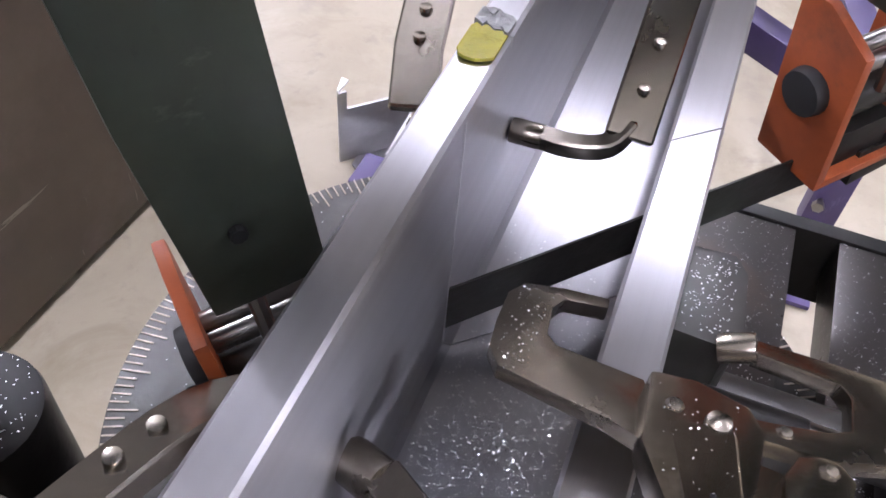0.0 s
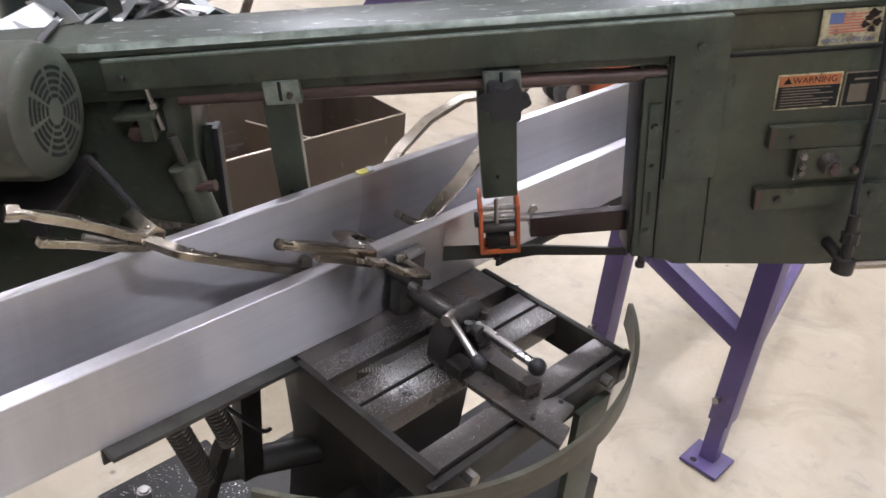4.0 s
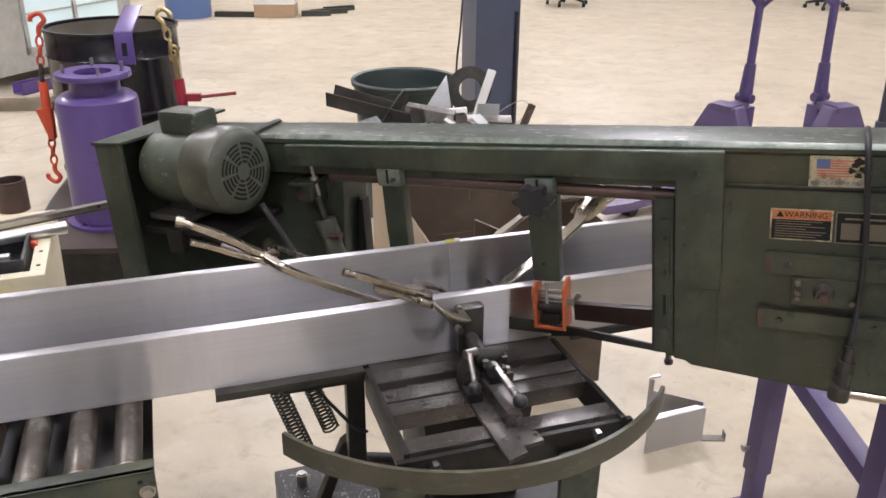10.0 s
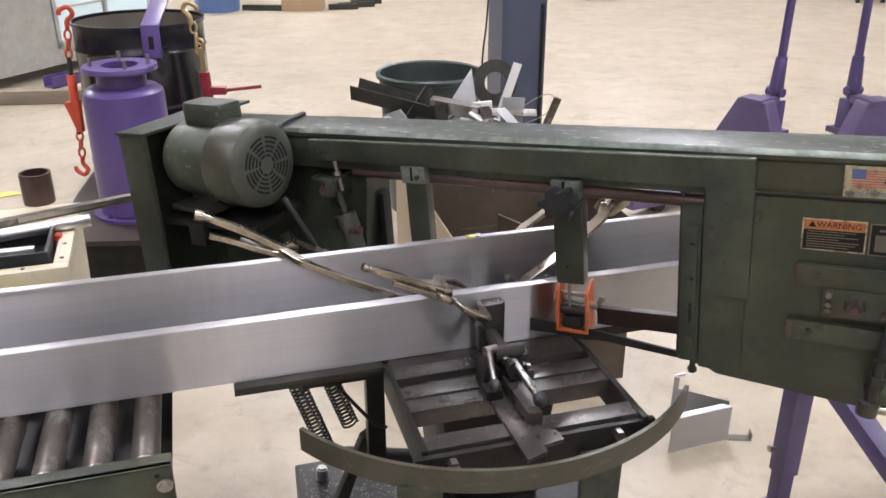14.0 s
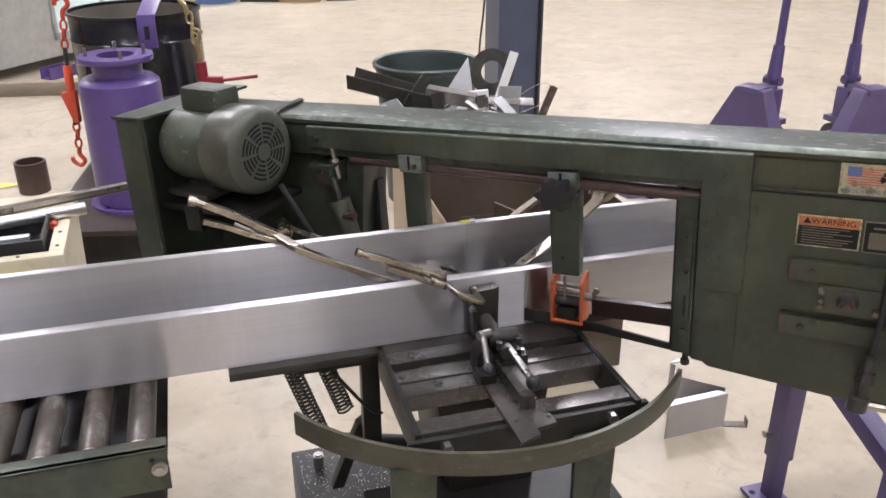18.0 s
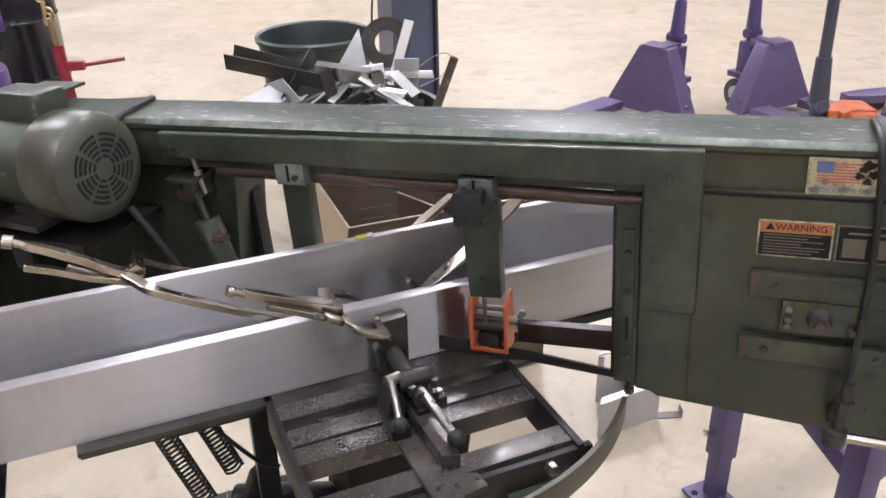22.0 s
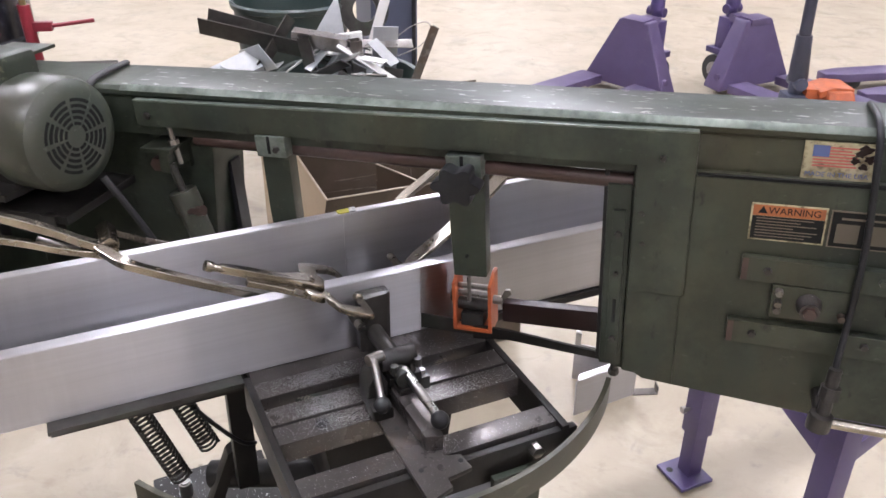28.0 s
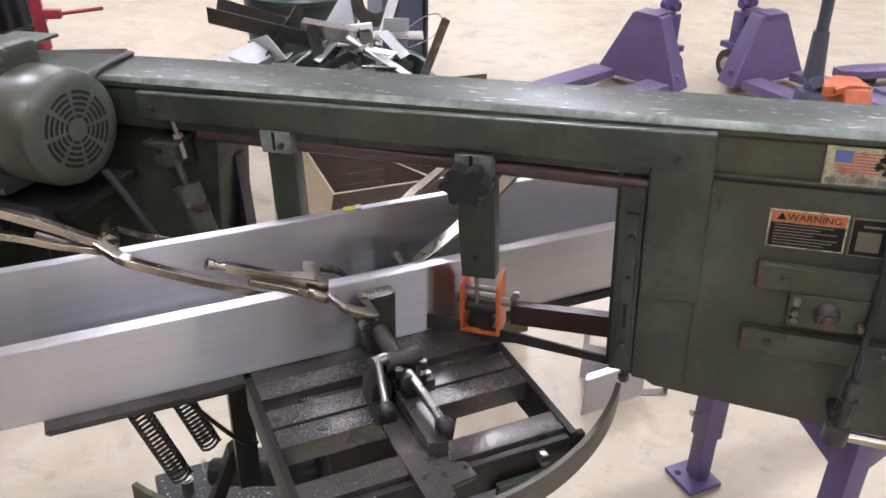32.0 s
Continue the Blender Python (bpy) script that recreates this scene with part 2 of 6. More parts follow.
RUSTY = mat("brown_bar", (0.046, 0.030, 0.026), 0.36, 0.3, var=(0.080, 0.047, 0.038), scale=14, amount=0.7, bump=0.15)
PLATFORM = mat("oily_brown_plate", (0.024, 0.019, 0.017), 0.34, 0.1, spec=0.3, var=(0.042, 0.029, 0.023), scale=5, amount=0.8, bump=0.1, rough_var=0.12, stain=(0.012, 0.010, 0.010), stain_scale=3, stain_amount=0.7)
DARK_RUST = mat("dark_maroon_steel", (0.012, 0.006, 0.0055), 0.34, 0.1, spec=0.3, var=(0.022, 0.010, 0.009), scale=14, amount=0.7, bump=0.15)
LABEL_DIM = mat("faded_print", (0.10, 0.085, 0.06), 0.45)
GREEN_OLIVE = mat("worn_olive_band", (0.040, 0.040, 0.027), 0.40, spec=0.3, var=(0.062, 0.056, 0.040), scale=10, amount=0.8, bump=0.1, rough_var=0.12,
                  stain=(0.020, 0.018, 0.012), stain_scale=6, stain_amount=0.7)
NICKEL = mat("nickel_plate", (0.46, 0.415, 0.35), 0.25, 1.0, var=(0.26, 0.23, 0.19), scale=18, amount=0.7, bump=0.06, rough_var=0.12)
ORANGE = mat("orange_paint", (0.50, 0.115, 0.030), 0.45, var=(0.30, 0.07, 0.025), scale=22, amount=0.7,
             stain=(0.10, 0.05, 0.03), stain_scale=18, stain_amount=0.7)
PURPLE = mat("purple_paint", (0.088, 0.055, 0.185), 0.30, var=(0.072, 0.044, 0.155), scale=5, amount=0.7, bump=0.05,
             rough_var=0.1, stain=(0.05, 0.04, 0.08), stain_scale=3, stain_amount=0.5)
PURPLE_DULL = mat("dusty_purple_paint", (0.108, 0.080, 0.165), 0.42, var=(0.080, 0.058, 0.125), scale=4, amount=0.7, bump=0.05,
                  rough_var=0.1, stain=(0.17, 0.15, 0.18), stain_scale=3, stain_amount=0.6)
MOTOR_COVER = mat("fan_cover_green", (0.062, 0.068, 0.050), 0.34, spec=0.45, var=(0.032, 0.042, 0.031), scale=8, amount=0.8, bump=0.12,
                  bump_scale=60, rough_var=0.1)
PURPLE_DARK = mat("purple_steel", (0.085, 0.060, 0.165), 0.4, var=(0.06, 0.042, 0.12), scale=6, amount=0.7,
                  stain=(0.03, 0.025, 0.05), stain_scale=5, stain_amount=0.6)
BLUE_GREY = mat("blue_grey_steel", (0.060, 0.070, 0.110), 0.42, var=(0.045, 0.052, 0.082), scale=3, amount=0.6)
BLACK = mat("black_plastic", (0.009, 0.009, 0.010), 0.42, spec=0.3, var=(0.022, 0.022, 0.024), scale=20, amount=0.6)
HANDLE = mat("dark_slate_paint", (0.032, 0.034, 0.052), 0.42, var=(0.050, 0.050, 0.070), scale=9, amount=0.6)
RUBBER = mat("black_rubber", (0.016, 0.016, 0.017), 0.6, var=(0.03, 0.03, 0.03), scale=12, amount=0.6, bump=0.1)
BIN = mat("dark_green_plastic", (0.018, 0.030, 0.026), 0.4, var=(0.030, 0.042, 0.038), scale=6, amount=0.6)
DRUM = mat("black_drum_enamel", (0.007, 0.007, 0.010), 0.20, var=(0.016, 0.016, 0.022), scale=3, amount=0.5, bump=0.04, bump_scale=8)
DRUM_IN = mat("drum_lining", (0.16, 0.14, 0.11), 0.5, var=(0.09, 0.08, 0.065), scale=3, amount=0.7)
RED = mat("dark_red_paint", (0.23, 0.018, 0.03), 0.35, var=(0.17, 0.014, 0.022), scale=16, amount=0.5)
HOOK_RED = mat("orange_red_paint", (0.55, 0.075, 0.03), 0.4, var=(0.42, 0.05, 0.025), scale=20, amount=0.6)
GOLD = mat("yellow_zinc", (0.62, 0.50, 0.28), 0.3, 1.0, var=(0.45, 0.36, 0.2), scale=15, amount=0.6)
SHEET = mat("brown_sheet_steel", (0.082, 0.060, 0.040), 0.42, 0.25, var=(0.058, 0.042, 0.029), scale=4, amount=0.7, bump=0.05,
            bump_scale=12, rough_var=0.1, stain=(0.07, 0.045, 0.035), stain_scale=6, stain_amount=0.6)
SHEET_EDGE = mat("bright_sheet_edge", (0.62, 0.55, 0.46), 0.3, 0.9, var=(0.4, 0.34, 0.28), scale=30, amount=0.6)
TAN = mat("tan_paint", (0.42, 0.32, 0.21), 0.45, var=(0.34, 0.26, 0.17), scale=6, amount=0.6)
CREAM = mat("cream_plastic", (0.66, 0.61, 0.46), 0.42, var=(0.58, 0.53, 0.39), scale=5, amount=0.6, stain=(0.3, 0.26, 0.18),
            stain_scale=8, stain_amount=0.5)
YELLOW = mat("yellow_plastic", (0.72, 0.62, 0.14), 0.45, var=(0.6, 0.52, 0.1), scale=10, amount=0.5)
WAX = mat("yellow_cutting_wax", (0.52, 0.46, 0.05), 0.16, var=(0.40, 0.38, 0.06), scale=90, amount=0.8, bump=0.8, bump_scale=160)
SLUDGE = mat("grey_wax_sludge", (0.20, 0.21, 0.20), 0.3, 0.5, var=(0.4, 0.4, 0.4), scale=120, amount=0.8, bump=0.8, bump_scale=200)
CHIP = mat("aluminium_chips", (0.80, 0.80, 0.80), 0.3, 1.0, piece=0.2)
BLUE = mat("blue_plastic", (0.10, 0.17, 0.36), 0.45, var=(0.08, 0.14, 0.3), scale=5, amount=0.5)
WHITE = mat("white_paint", (0.78, 0.78, 0.76), 0.5, var=(0.7, 0.7, 0.68), scale=10, amount=0.5)
PAPER = mat("cream_decal", (0.46, 0.42, 0.27), 0.45, var=(0.34, 0.30, 0.17), scale=40, amount=0.6, stain=(0.06, 0.05, 0.03),
            stain_scale=30, stain_amount=0.9)
INK = mat("black_ink", (0.012, 0.012, 0.012), 0.7, spec=0.15)
LABEL_ORANGE = mat("label_orange", (0.45, 0.14, 0.035), 0.4, var=(0.26, 0.08, 0.03), scale=60, amount=0.5)
LABEL_TAN = mat("label_tan_print", (0.13, 0.105, 0.075), 0.4)
FLAG_RED = mat("decal_red", (0.45, 0.10, 0.08), 0.45)
FLAG_BLUE = mat("decal_blue", (0.08, 0.12, 0.28), 0.45)
WOOD = mat("rough_lumber", (0.30, 0.25, 0.19), 0.8, var=(0.18, 0.15, 0.11), scale=9, amount=0.8, bump=0.6, bump_scale=20, stretch=(0.2, 1, 1))
GALV = mat("galvanised_sheet", (0.55, 0.57, 0.58), 0.4, 0.8, var=(0.42, 0.44, 0.45), scale=14, amount=0.7)
# weak emission added to the cabinet panes to make them pale
PANE_GLOW = glow("pale_pane_glow", (0.62, 0.78, 0.80), 0.10)
CARD = mat("cardboard", (0.42, 0.30, 0.18), 0.8, var=(0.36, 0.25, 0.15), scale=6, amount=0.5)


BEAM_TOP = mat("rubbed_green_painted_glints", (0.050, 0.056, 0.046), 0.36, spec=0.34, var=(0.028, 0.036, 0.028), scale=9, amount=0.8, rough_var=0.1)
# pale flecks and streaks: rubbed paint, and glints painted into the colour
over(BEAM_TOP, [((0.55, 0.55, 0.53), 120, 0.60, 0.64, 0.55, (0.25, 1, 1)), ((0.16, 0.18, 0.17), 9, 0.52, 0.72, 0.5, (0.3, 1, 1))])
# wear and dirt laid over the paints, and reflection bands painted on the aluminium
over(GREEN, [((0.056, 0.066, 0.046), 9, 0.50, 0.64, 0.65, (1, 1, 1)), ((0.013, 0.016, 0.012), 4.5, 0.50, 0.66, 0.75, (1, 1, 0.6)),
             ((0.060, 0.050, 0.024), 3.2, 0.52, 0.68, 0.5, (1, 1, 0.4)), ((0.16, 0.17, 0.135), 75, 0.625, 0.70, 0.22, (0.5, 1, 1)), ((0.010, 0.011, 0.009), 38, 0.60, 0.68, 0.6, (1, 1, 0.5))])
over(GREEN_MOTOR, [((0.20, 0.21, 0.18), 45, 0.64, 0.70, 0.3, (1, 1, 1)), ((0.070, 0.078, 0.050), 14, 0.52, 0.64, 0.6, (1, 1, 1)), ((0.17, 0.18, 0.12), 60, 0.62, 0.66, 0.6, (1, 1, 1)), ((0.050, 0.038, 0.024), 6, 0.50, 0.66, 0.6, (1, 1, 1))])
over(SHEET, [((0.34, 0.29, 0.24), 9, 0.650, 0.662, 0.5, (0.3, 1, 4.5)), ((0.30, 0.26, 0.21), 11, 0.655, 0.666, 0.45, (4.5, 1, 0.4)), ((0.14, 0.11, 0.085), 3, 0.5, 0.7, 0.5, (1, 1, 1))])
over(PAPER, [((0.085, 0.065, 0.030), 48, 0.50, 0.60, 0.75, (1, 1, 1)), ((0.030, 0.025, 0.016), 110, 0.58, 0.64, 0.6, (1, 1, 1))])
over(GREEN_OLIVE, [((0.10, 0.095, 0.07), 50, 0.60, 0.66, 0.5, (0.4, 0.4, 1))])
over(ROLLER, [((0.30, 0.28, 0.25), 30, 0.54, 0.64, 0.55, (1, 0.4, 1)), ((0.10, 0.06, 0.035), 12, 0.52, 0.66, 0.6, (1, 1, 1))])
over(IRON_TOP, [((0.62, 0.61, 0.59), 500, 0.62, 0.69, 0.9, (1, 1, 1)), ((0.10, 0.06, 0.035), 9, 0.58, 0.72, 0.6, (1, 1, 1))])
over(IRON, [((0.34, 0.33, 0.31), 800, 0.68, 0.74, 0.7, (1, 1, 1)), ((0.045, 0.060, 0.045), 7, 0.52, 0.66, 0.6, (1, 1, 1))])
over(MOTOR_COVER, [((0.24, 0.25, 0.22), 45, 0.63, 0.70, 0.35, (1, 1, 1)), ((0.12, 0.13, 0.08), 24, 0.58, 0.68, 0.5, (1, 1, 1)), ((0.045, 0.036, 0.026), 5, 0.46, 0.66, 0.6, (1, 1, 1)), ((0.035, 0.035, 0.025), 9, 0.56, 0.72, 0.6, (1, 1, 1))])
# soft bands along the length imitate reflections in the metal's colour
over(ALU, [((0.46, 0.45, 0.46), 2.6, 0.42, 0.68, 0.45, (1.5, 0.12, 0.12)), ((0.80, 0.79, 0.80), 7.0, 0.55, 0.72, 0.35, (0.8, 0.1, 0.1))])
over(NICKEL, [((0.20, 0.165, 0.12), 35, 0.56, 0.70, 0.6, (1, 1, 1))])
over(PURPLE_DARK, [((0.16, 0.13, 0.26), 40, 0.62, 0.70, 0.5, (1, 1, 0.3))])
over(PURPLE, [((0.22, 0.165, 0.37), 14, 0.60, 0.74, 0.35, (1, 1, 1)), ((0.30, 0.26, 0.22), 5, 0.66, 0.76, 0.4, (1, 1, 1))])


# ---- mesh helpers ----
def mesh_of(verts, faces):
    bm = bmesh.new()
    vs = [bm.verts.new(v) for v in verts]
    for f in faces:
        bm.faces.new([vs[i] for i in f])
    bmesh.ops.recalc_face_normals(bm, faces=bm.faces)
    return bm


def soften(bm, width, seg=2, angle=30):
    if width:
        es = [e for e in bm.edges if len(e.link_faces) == 2 and e.calc_face_angle(0) > radians(angle)]
        bmesh.ops.bevel(bm, geom=es, offset=width, segments=seg, profile=0.7, affect="EDGES", clamp_overlap=True)
    return bm


def box(x0, x1, y0, y1, z0, z1, bevel=0.0, seg=2):
    v = [(x, y, z) for x in (x0, x1) for y in (y0, y1) for z in (z0, z1)]
    f = [(0, 1, 3, 2), (4, 6, 7, 5), (0, 4, 5, 1), (2, 3, 7, 6), (0, 2, 6, 4), (1, 5, 7, 3)]
    return soften(mesh_of(v, f), bevel, seg)


def prism(pts, lo, hi, axis="y", bevel=0.0, seg=2):
    """A polygon in the plane across axis, drawn out from lo to hi."""
    put = {"y": lambda p, d: (p[0], d, p[1]), "z": lambda p, d: (p[0], p[1], d), "x": lambda p, d: (d, p[0], p[1])}[axis]
    n = len(pts)
    v = [put(p, lo) for p in pts] + [put(p, hi) for p in pts]
    f = [tuple(range(n)), tuple(range(2 * n - 1, n - 1, -1))] + [(i, (i + 1) % n, n + (i + 1) % n, n + i) for i in range(n)]
    return soften(mesh_of(v, f), bevel, seg)


def rod(a, b, r, r2=None, seg=16, bevel=0.0, caps=True):
    a, b = Vector(a), Vector(b)
    r2 = r if r2 is None else r2
    q = (b - a).to_track_quat("Z", "Y").to_matrix()
    ring = [(math.cos(2 * math.pi * i / seg), math.sin(2 * math.pi * i / seg)) for i in range(seg)]
    v = [a + q @ Vector((c * r, s * r, 0)) for c, s in ring] + [b + q @ Vector((c * r2, s * r2, 0)) for c, s in ring]
    f = [(i, (i + 1) % seg, seg + (i + 1) % seg, seg + i) for i in range(seg)]
    if caps:
        f += [tuple(range(seg - 1, -1, -1)), tuple(range(seg, 2 * seg))]
    return soften(mesh_of(v, f), bevel, 2, 50)


def tube(pts, r, seg=10, closed=False, flat=1.0):
    """A round bar bent along pts."""
    pts = [Vector(p) for p in pts]
    n = len(pts)
    v, f = [], []
    up = Vector((0.13, 0.21, 0.97)).normalized()
    for i, p in enumerate(pts):
        a = pts[(i - 1) % n] if closed or i else p
        b = pts[(i + 1) % n] if closed or i < n - 1 else p
        t = (b - a).normalized()
        x = t.cross(up)
        if x.length < 1e-3:
            x = t.cross(Vector((1, 0, 0)))
        x.normalize()
        y = x.cross(t).normalized()
        up = y
        rr = r[i] if isinstance(r, (list, tuple)) else r
        v += [p + x * (rr * math.cos(2 * math.pi * k / seg)) + y * (rr * flat * math.sin(2 * math.pi * k / seg)) for k in range(seg)]
    for i in range(n if closed else n - 1):
        for k in range(seg):
            a, b, c, d = i * seg + k, i * seg + (k + 1) % seg, ((i + 1) % n) * seg + (k + 1) % seg, ((i + 1) % n) * seg + k
            f.append((a, b, c, d))
    if not closed:
        f += [tuple(range(seg)), tuple(range((n - 1) * seg, n * seg))]
    return mesh_of(v, f)


def curve_pts(pts, n=8):
    """A smooth line through pts."""
    pts = [Vector(p) for p in pts]
    out = []
    for i in range(len(pts) - 1):
        a, b = pts[max(i - 1, 0)], pts[i]
        c, d = pts[i + 1], pts[min(i + 2, len(pts) - 1)]
        for k in range(n):
            t = k / n
            out.append(0.5 * (2 * b + (c - a) * t + (2 * a - 5 * b + 4 * c - d) * t * t + (3 * b - a - 3 * c + d) * t ** 3))
    return out + [pts[-1]]


def lathe(profile, seg=32, m=None):
    """profile: (radius, height) pairs, turned about z."""
    v, f = [], []
    n = len(profile)
    for i in range(seg):
        c, s = math.cos(2 * math.pi * i / seg), math.sin(2 * math.pi * i / seg)
        v += [(r * c, r * s, h) for r, h in profile]
    for i in range(seg):
        j = (i + 1) % seg
        for k in range(n - 1):
            f.append((i * n + k, j * n + k, j * n + k + 1, i * n + k + 1))
    bm = mesh_of(v, f)
    bmesh.ops.remove_doubles(bm, verts=bm.verts, dist=1e-6)
    bmesh.ops.recalc_face_normals(bm, faces=bm.faces)
    if m is not None:
        bm.transform(m)
    return bm


def merge(*bms):
    out = bmesh.new()
    for b in bms:
        me = bpy.data.meshes.new("tmp")
        b.to_mesh(me)
        b.free()
        out.from_mesh(me)
        bpy.data.meshes.remove(me)
    return out


def moved(bm, m):
    bm.transform(m)
    return bm


def finish(bm, name, material, smooth=35):
    me = bpy.data.meshes.new(name)
    for f in bm.faces:
        f.smooth = True
    for e in bm.edges:
        if len(e.link_faces) == 2 and e.calc_face_angle(0) > radians(smooth):
            e.smooth = False
    bm.to_mesh(me)
    bm.free()
    me.materials.append(material)
    return me


def part(name, bm, material, parent, label="", smooth=35):
    ob = new(name, finish(bm, name, material, smooth))
    ob.parent = parent
    if label:
        tagged(ob, label)
    return ob


def thing(name, label, category, m=None, group="", kind=""):
    ob = new(name)
    ob.empty_display_size = 0.05
    if m is not None:
        ob.matrix_world = m
    return tagged(ob, label, category, group, kind)


def single(name, bm, material, label, category, m=None, group="", kind="", smooth=35):
    ob = new(name, finish(bm, name, material, smooth))
    if m is not None:
        ob.matrix_world = m
    return tagged(ob, label, category, group, kind)


def lettering(name, text, size, material, parent, m, label=""):
    cu = bpy.data.curves.new(name, "FONT")
    cu.body, cu.size, cu.extrude = text, size, 0.0002
    cu.align_x, cu.align_y = "CENTER", "CENTER"
    tmp = bpy.data.objects.new(name, cu)
    scene.collection.objects.link(tmp)
    bpy.context.view_layer.update()
    me = bpy.data.meshes.new_from_object(tmp.evaluated_get(bpy.context.evaluated_depsgraph_get()))
    bpy.data.objects.remove(tmp)
    me.materials.clear()
    me.materials.append(material)
    ob = new(name, me)
    ob.parent = parent
    ob.matrix_local = m
    if label:
        tagged(ob, label)
    return ob


# ---- the two directions of the plan ----
BENCH = Matrix.Translation((-0.0895, 0.0373, 0.004)) @ Matrix.Rotation(radians(16.35), 4, "Z")            # x along the channel, y across it
TABLE = BENCH @ Matrix.Translation((-0.001, -0.031, 0.0))                                               # the saw's own table and stand
PIVOT = Matrix.Translation((-0.299, 1.610, 0.75)) @ Matrix.Rotation(radians(-25.3), 4, "Z")
HEAD_ROWS = [(0, 9.439), (1, 9.379), (2, 9.321), (2.5, 9.293), (4.5, 9.108), (5.5, 8.863), (6.5, 8.568), (7.5, 8.249), (8.5, 7.918), (9.5, 7.572), (10.5, 7.253), (11.5, 6.960), (12.5, 6.637), (13.5, 6.313), (14.5, 5.998), (16.5, 5.293), (17.5, 4.996), (18.5, 4.761), (19.5, 4.655), (21, 4.619), (23, 4.602), (25.5, 4.548), (28, 4.496), (30, 4.452), (32, 4.407)]


def head_pose(up):
    return PIVOT @ Matrix.Rotation(radians(-up), 4, "Y") @ Matrix.Translation((0.0008, 0.0899, 0.0092)) @ Euler((radians(0.04), radians(1.45), radians(-0.55))).to_matrix().to_4x4()


# ---- the hall ----
def build_hall():
    single("floor", box(-26, 30, -18, 34, -0.2, 0.0), CONCRETE, "polished beige concrete workshop floor with stains", "floor", kind="structure")
    single("wall_north", box(-26, 30, 34, 34.3, 0, 7.5), WALL, "plain pale grey hall wall", "wall", kind="structure")
    single("wall_south", box(-26, 30, -18.3, -18, 0, 7.5), WALL, "plain pale grey hall wall", "wall", kind="structure")
    single("wall_west", box(-26.3, -26, -18, 34, 0, 7.5), WALL, "plain pale grey hall wall", "wall", kind="structure")
    single("wall_east", box(30, 30.3, -18, 34, 0, 7.5), WALL, "plain pale grey hall wall", "wall", kind="structure")
    single("ceiling", box(-26, 30, -18, 34, 7.5, 7.7), ROOF, "white hall roof", "ceiling", kind="structure")
    first = None
    for x in LAMP_X:
        for y in LAMP_Y:
            m = LAMP_GRID @ Matrix.Translation((x + (LAMP_STEP if y in (-6.6, 6.0) else 0.0), y, LAMP_Z))
            if first is None:
                first = thing("ceiling_light", "long white high-bay ceiling light", "ceiling light", m, "ceiling lights")
                part("housing", box(-0.75, 0.75, -0.24, 0.24, 0.02, 0.10, 0.01), WHITE, first)
                part("diffuser", box(-0.72, 0.72, -0.21, 0.21, 0.0, 0.018, 0.004), LAMP, first, "glowing diffuser")
                part("roof_fill_panel", box(-0.66, 0.66, -0.16, 0.16, 0.101, 0.108, 0.002), UPLIGHT, first, "glowing panel added to brighten the roof")
                part("hanger", rod((0, 0, 0.1), (0, 0, 0.6), 0.01, seg=8), STEEL, first)
            else:
                copy_thing(first, m)
            la = bpy.data.lights.new("high_bay", "AREA")
            la.shape, la.size, la.size_y, la.energy, la.color = "RECTANGLE", 1.4, 0.4, LAMP_ROW_W.get(y, LAMP_W), (1.0, 0.99, 0.985)
            lo = new("high_bay", la)
            lo.matrix_world = m @ Matrix.Translation((0, 0, -0.01))


# ---- the channel under the blade ----
NEAR0, NEAR1, FAR0, FAR1 = 1.282, 1.306, 1.3735, 1.390
BOT, WEB, NEAR_TOP, FAR_TOP = 0.759, 0.765, 0.8837, 0.9605


def channel_section():
    """The profile across the channel: a low wall, a web and a high wall, each with a lip turned inwards."""
    r, w, lip = 0.0015, 0.005, 0.0055
    return [(NEAR0, BOT), (FAR1, BOT), (FAR1, FAR_TOP - r), (FAR1 - r, FAR_TOP), (FAR0 + r, FAR_TOP), (FAR0, FAR_TOP - r),
            (FAR0, FAR_TOP - lip), (FAR1 - w - 0.002, FAR_TOP - lip), (FAR1 - w, FAR_TOP - lip - 0.002), (FAR1 - w, WEB + 0.004), (FAR1 - w - 0.004, WEB),
            (NEAR0 + w + 0.004, WEB), (NEAR0 + w, WEB + 0.004), (NEAR0 + w, NEAR_TOP - lip - 0.002), (NEAR0 + w + 0.002, NEAR_TOP - lip),
            (NEAR1, NEAR_TOP - lip), (NEAR1, NEAR_TOP - r), (NEAR1 - r, NEAR_TOP), (NEAR0 + r, NEAR_TOP), (NEAR0, NEAR_TOP - r)]


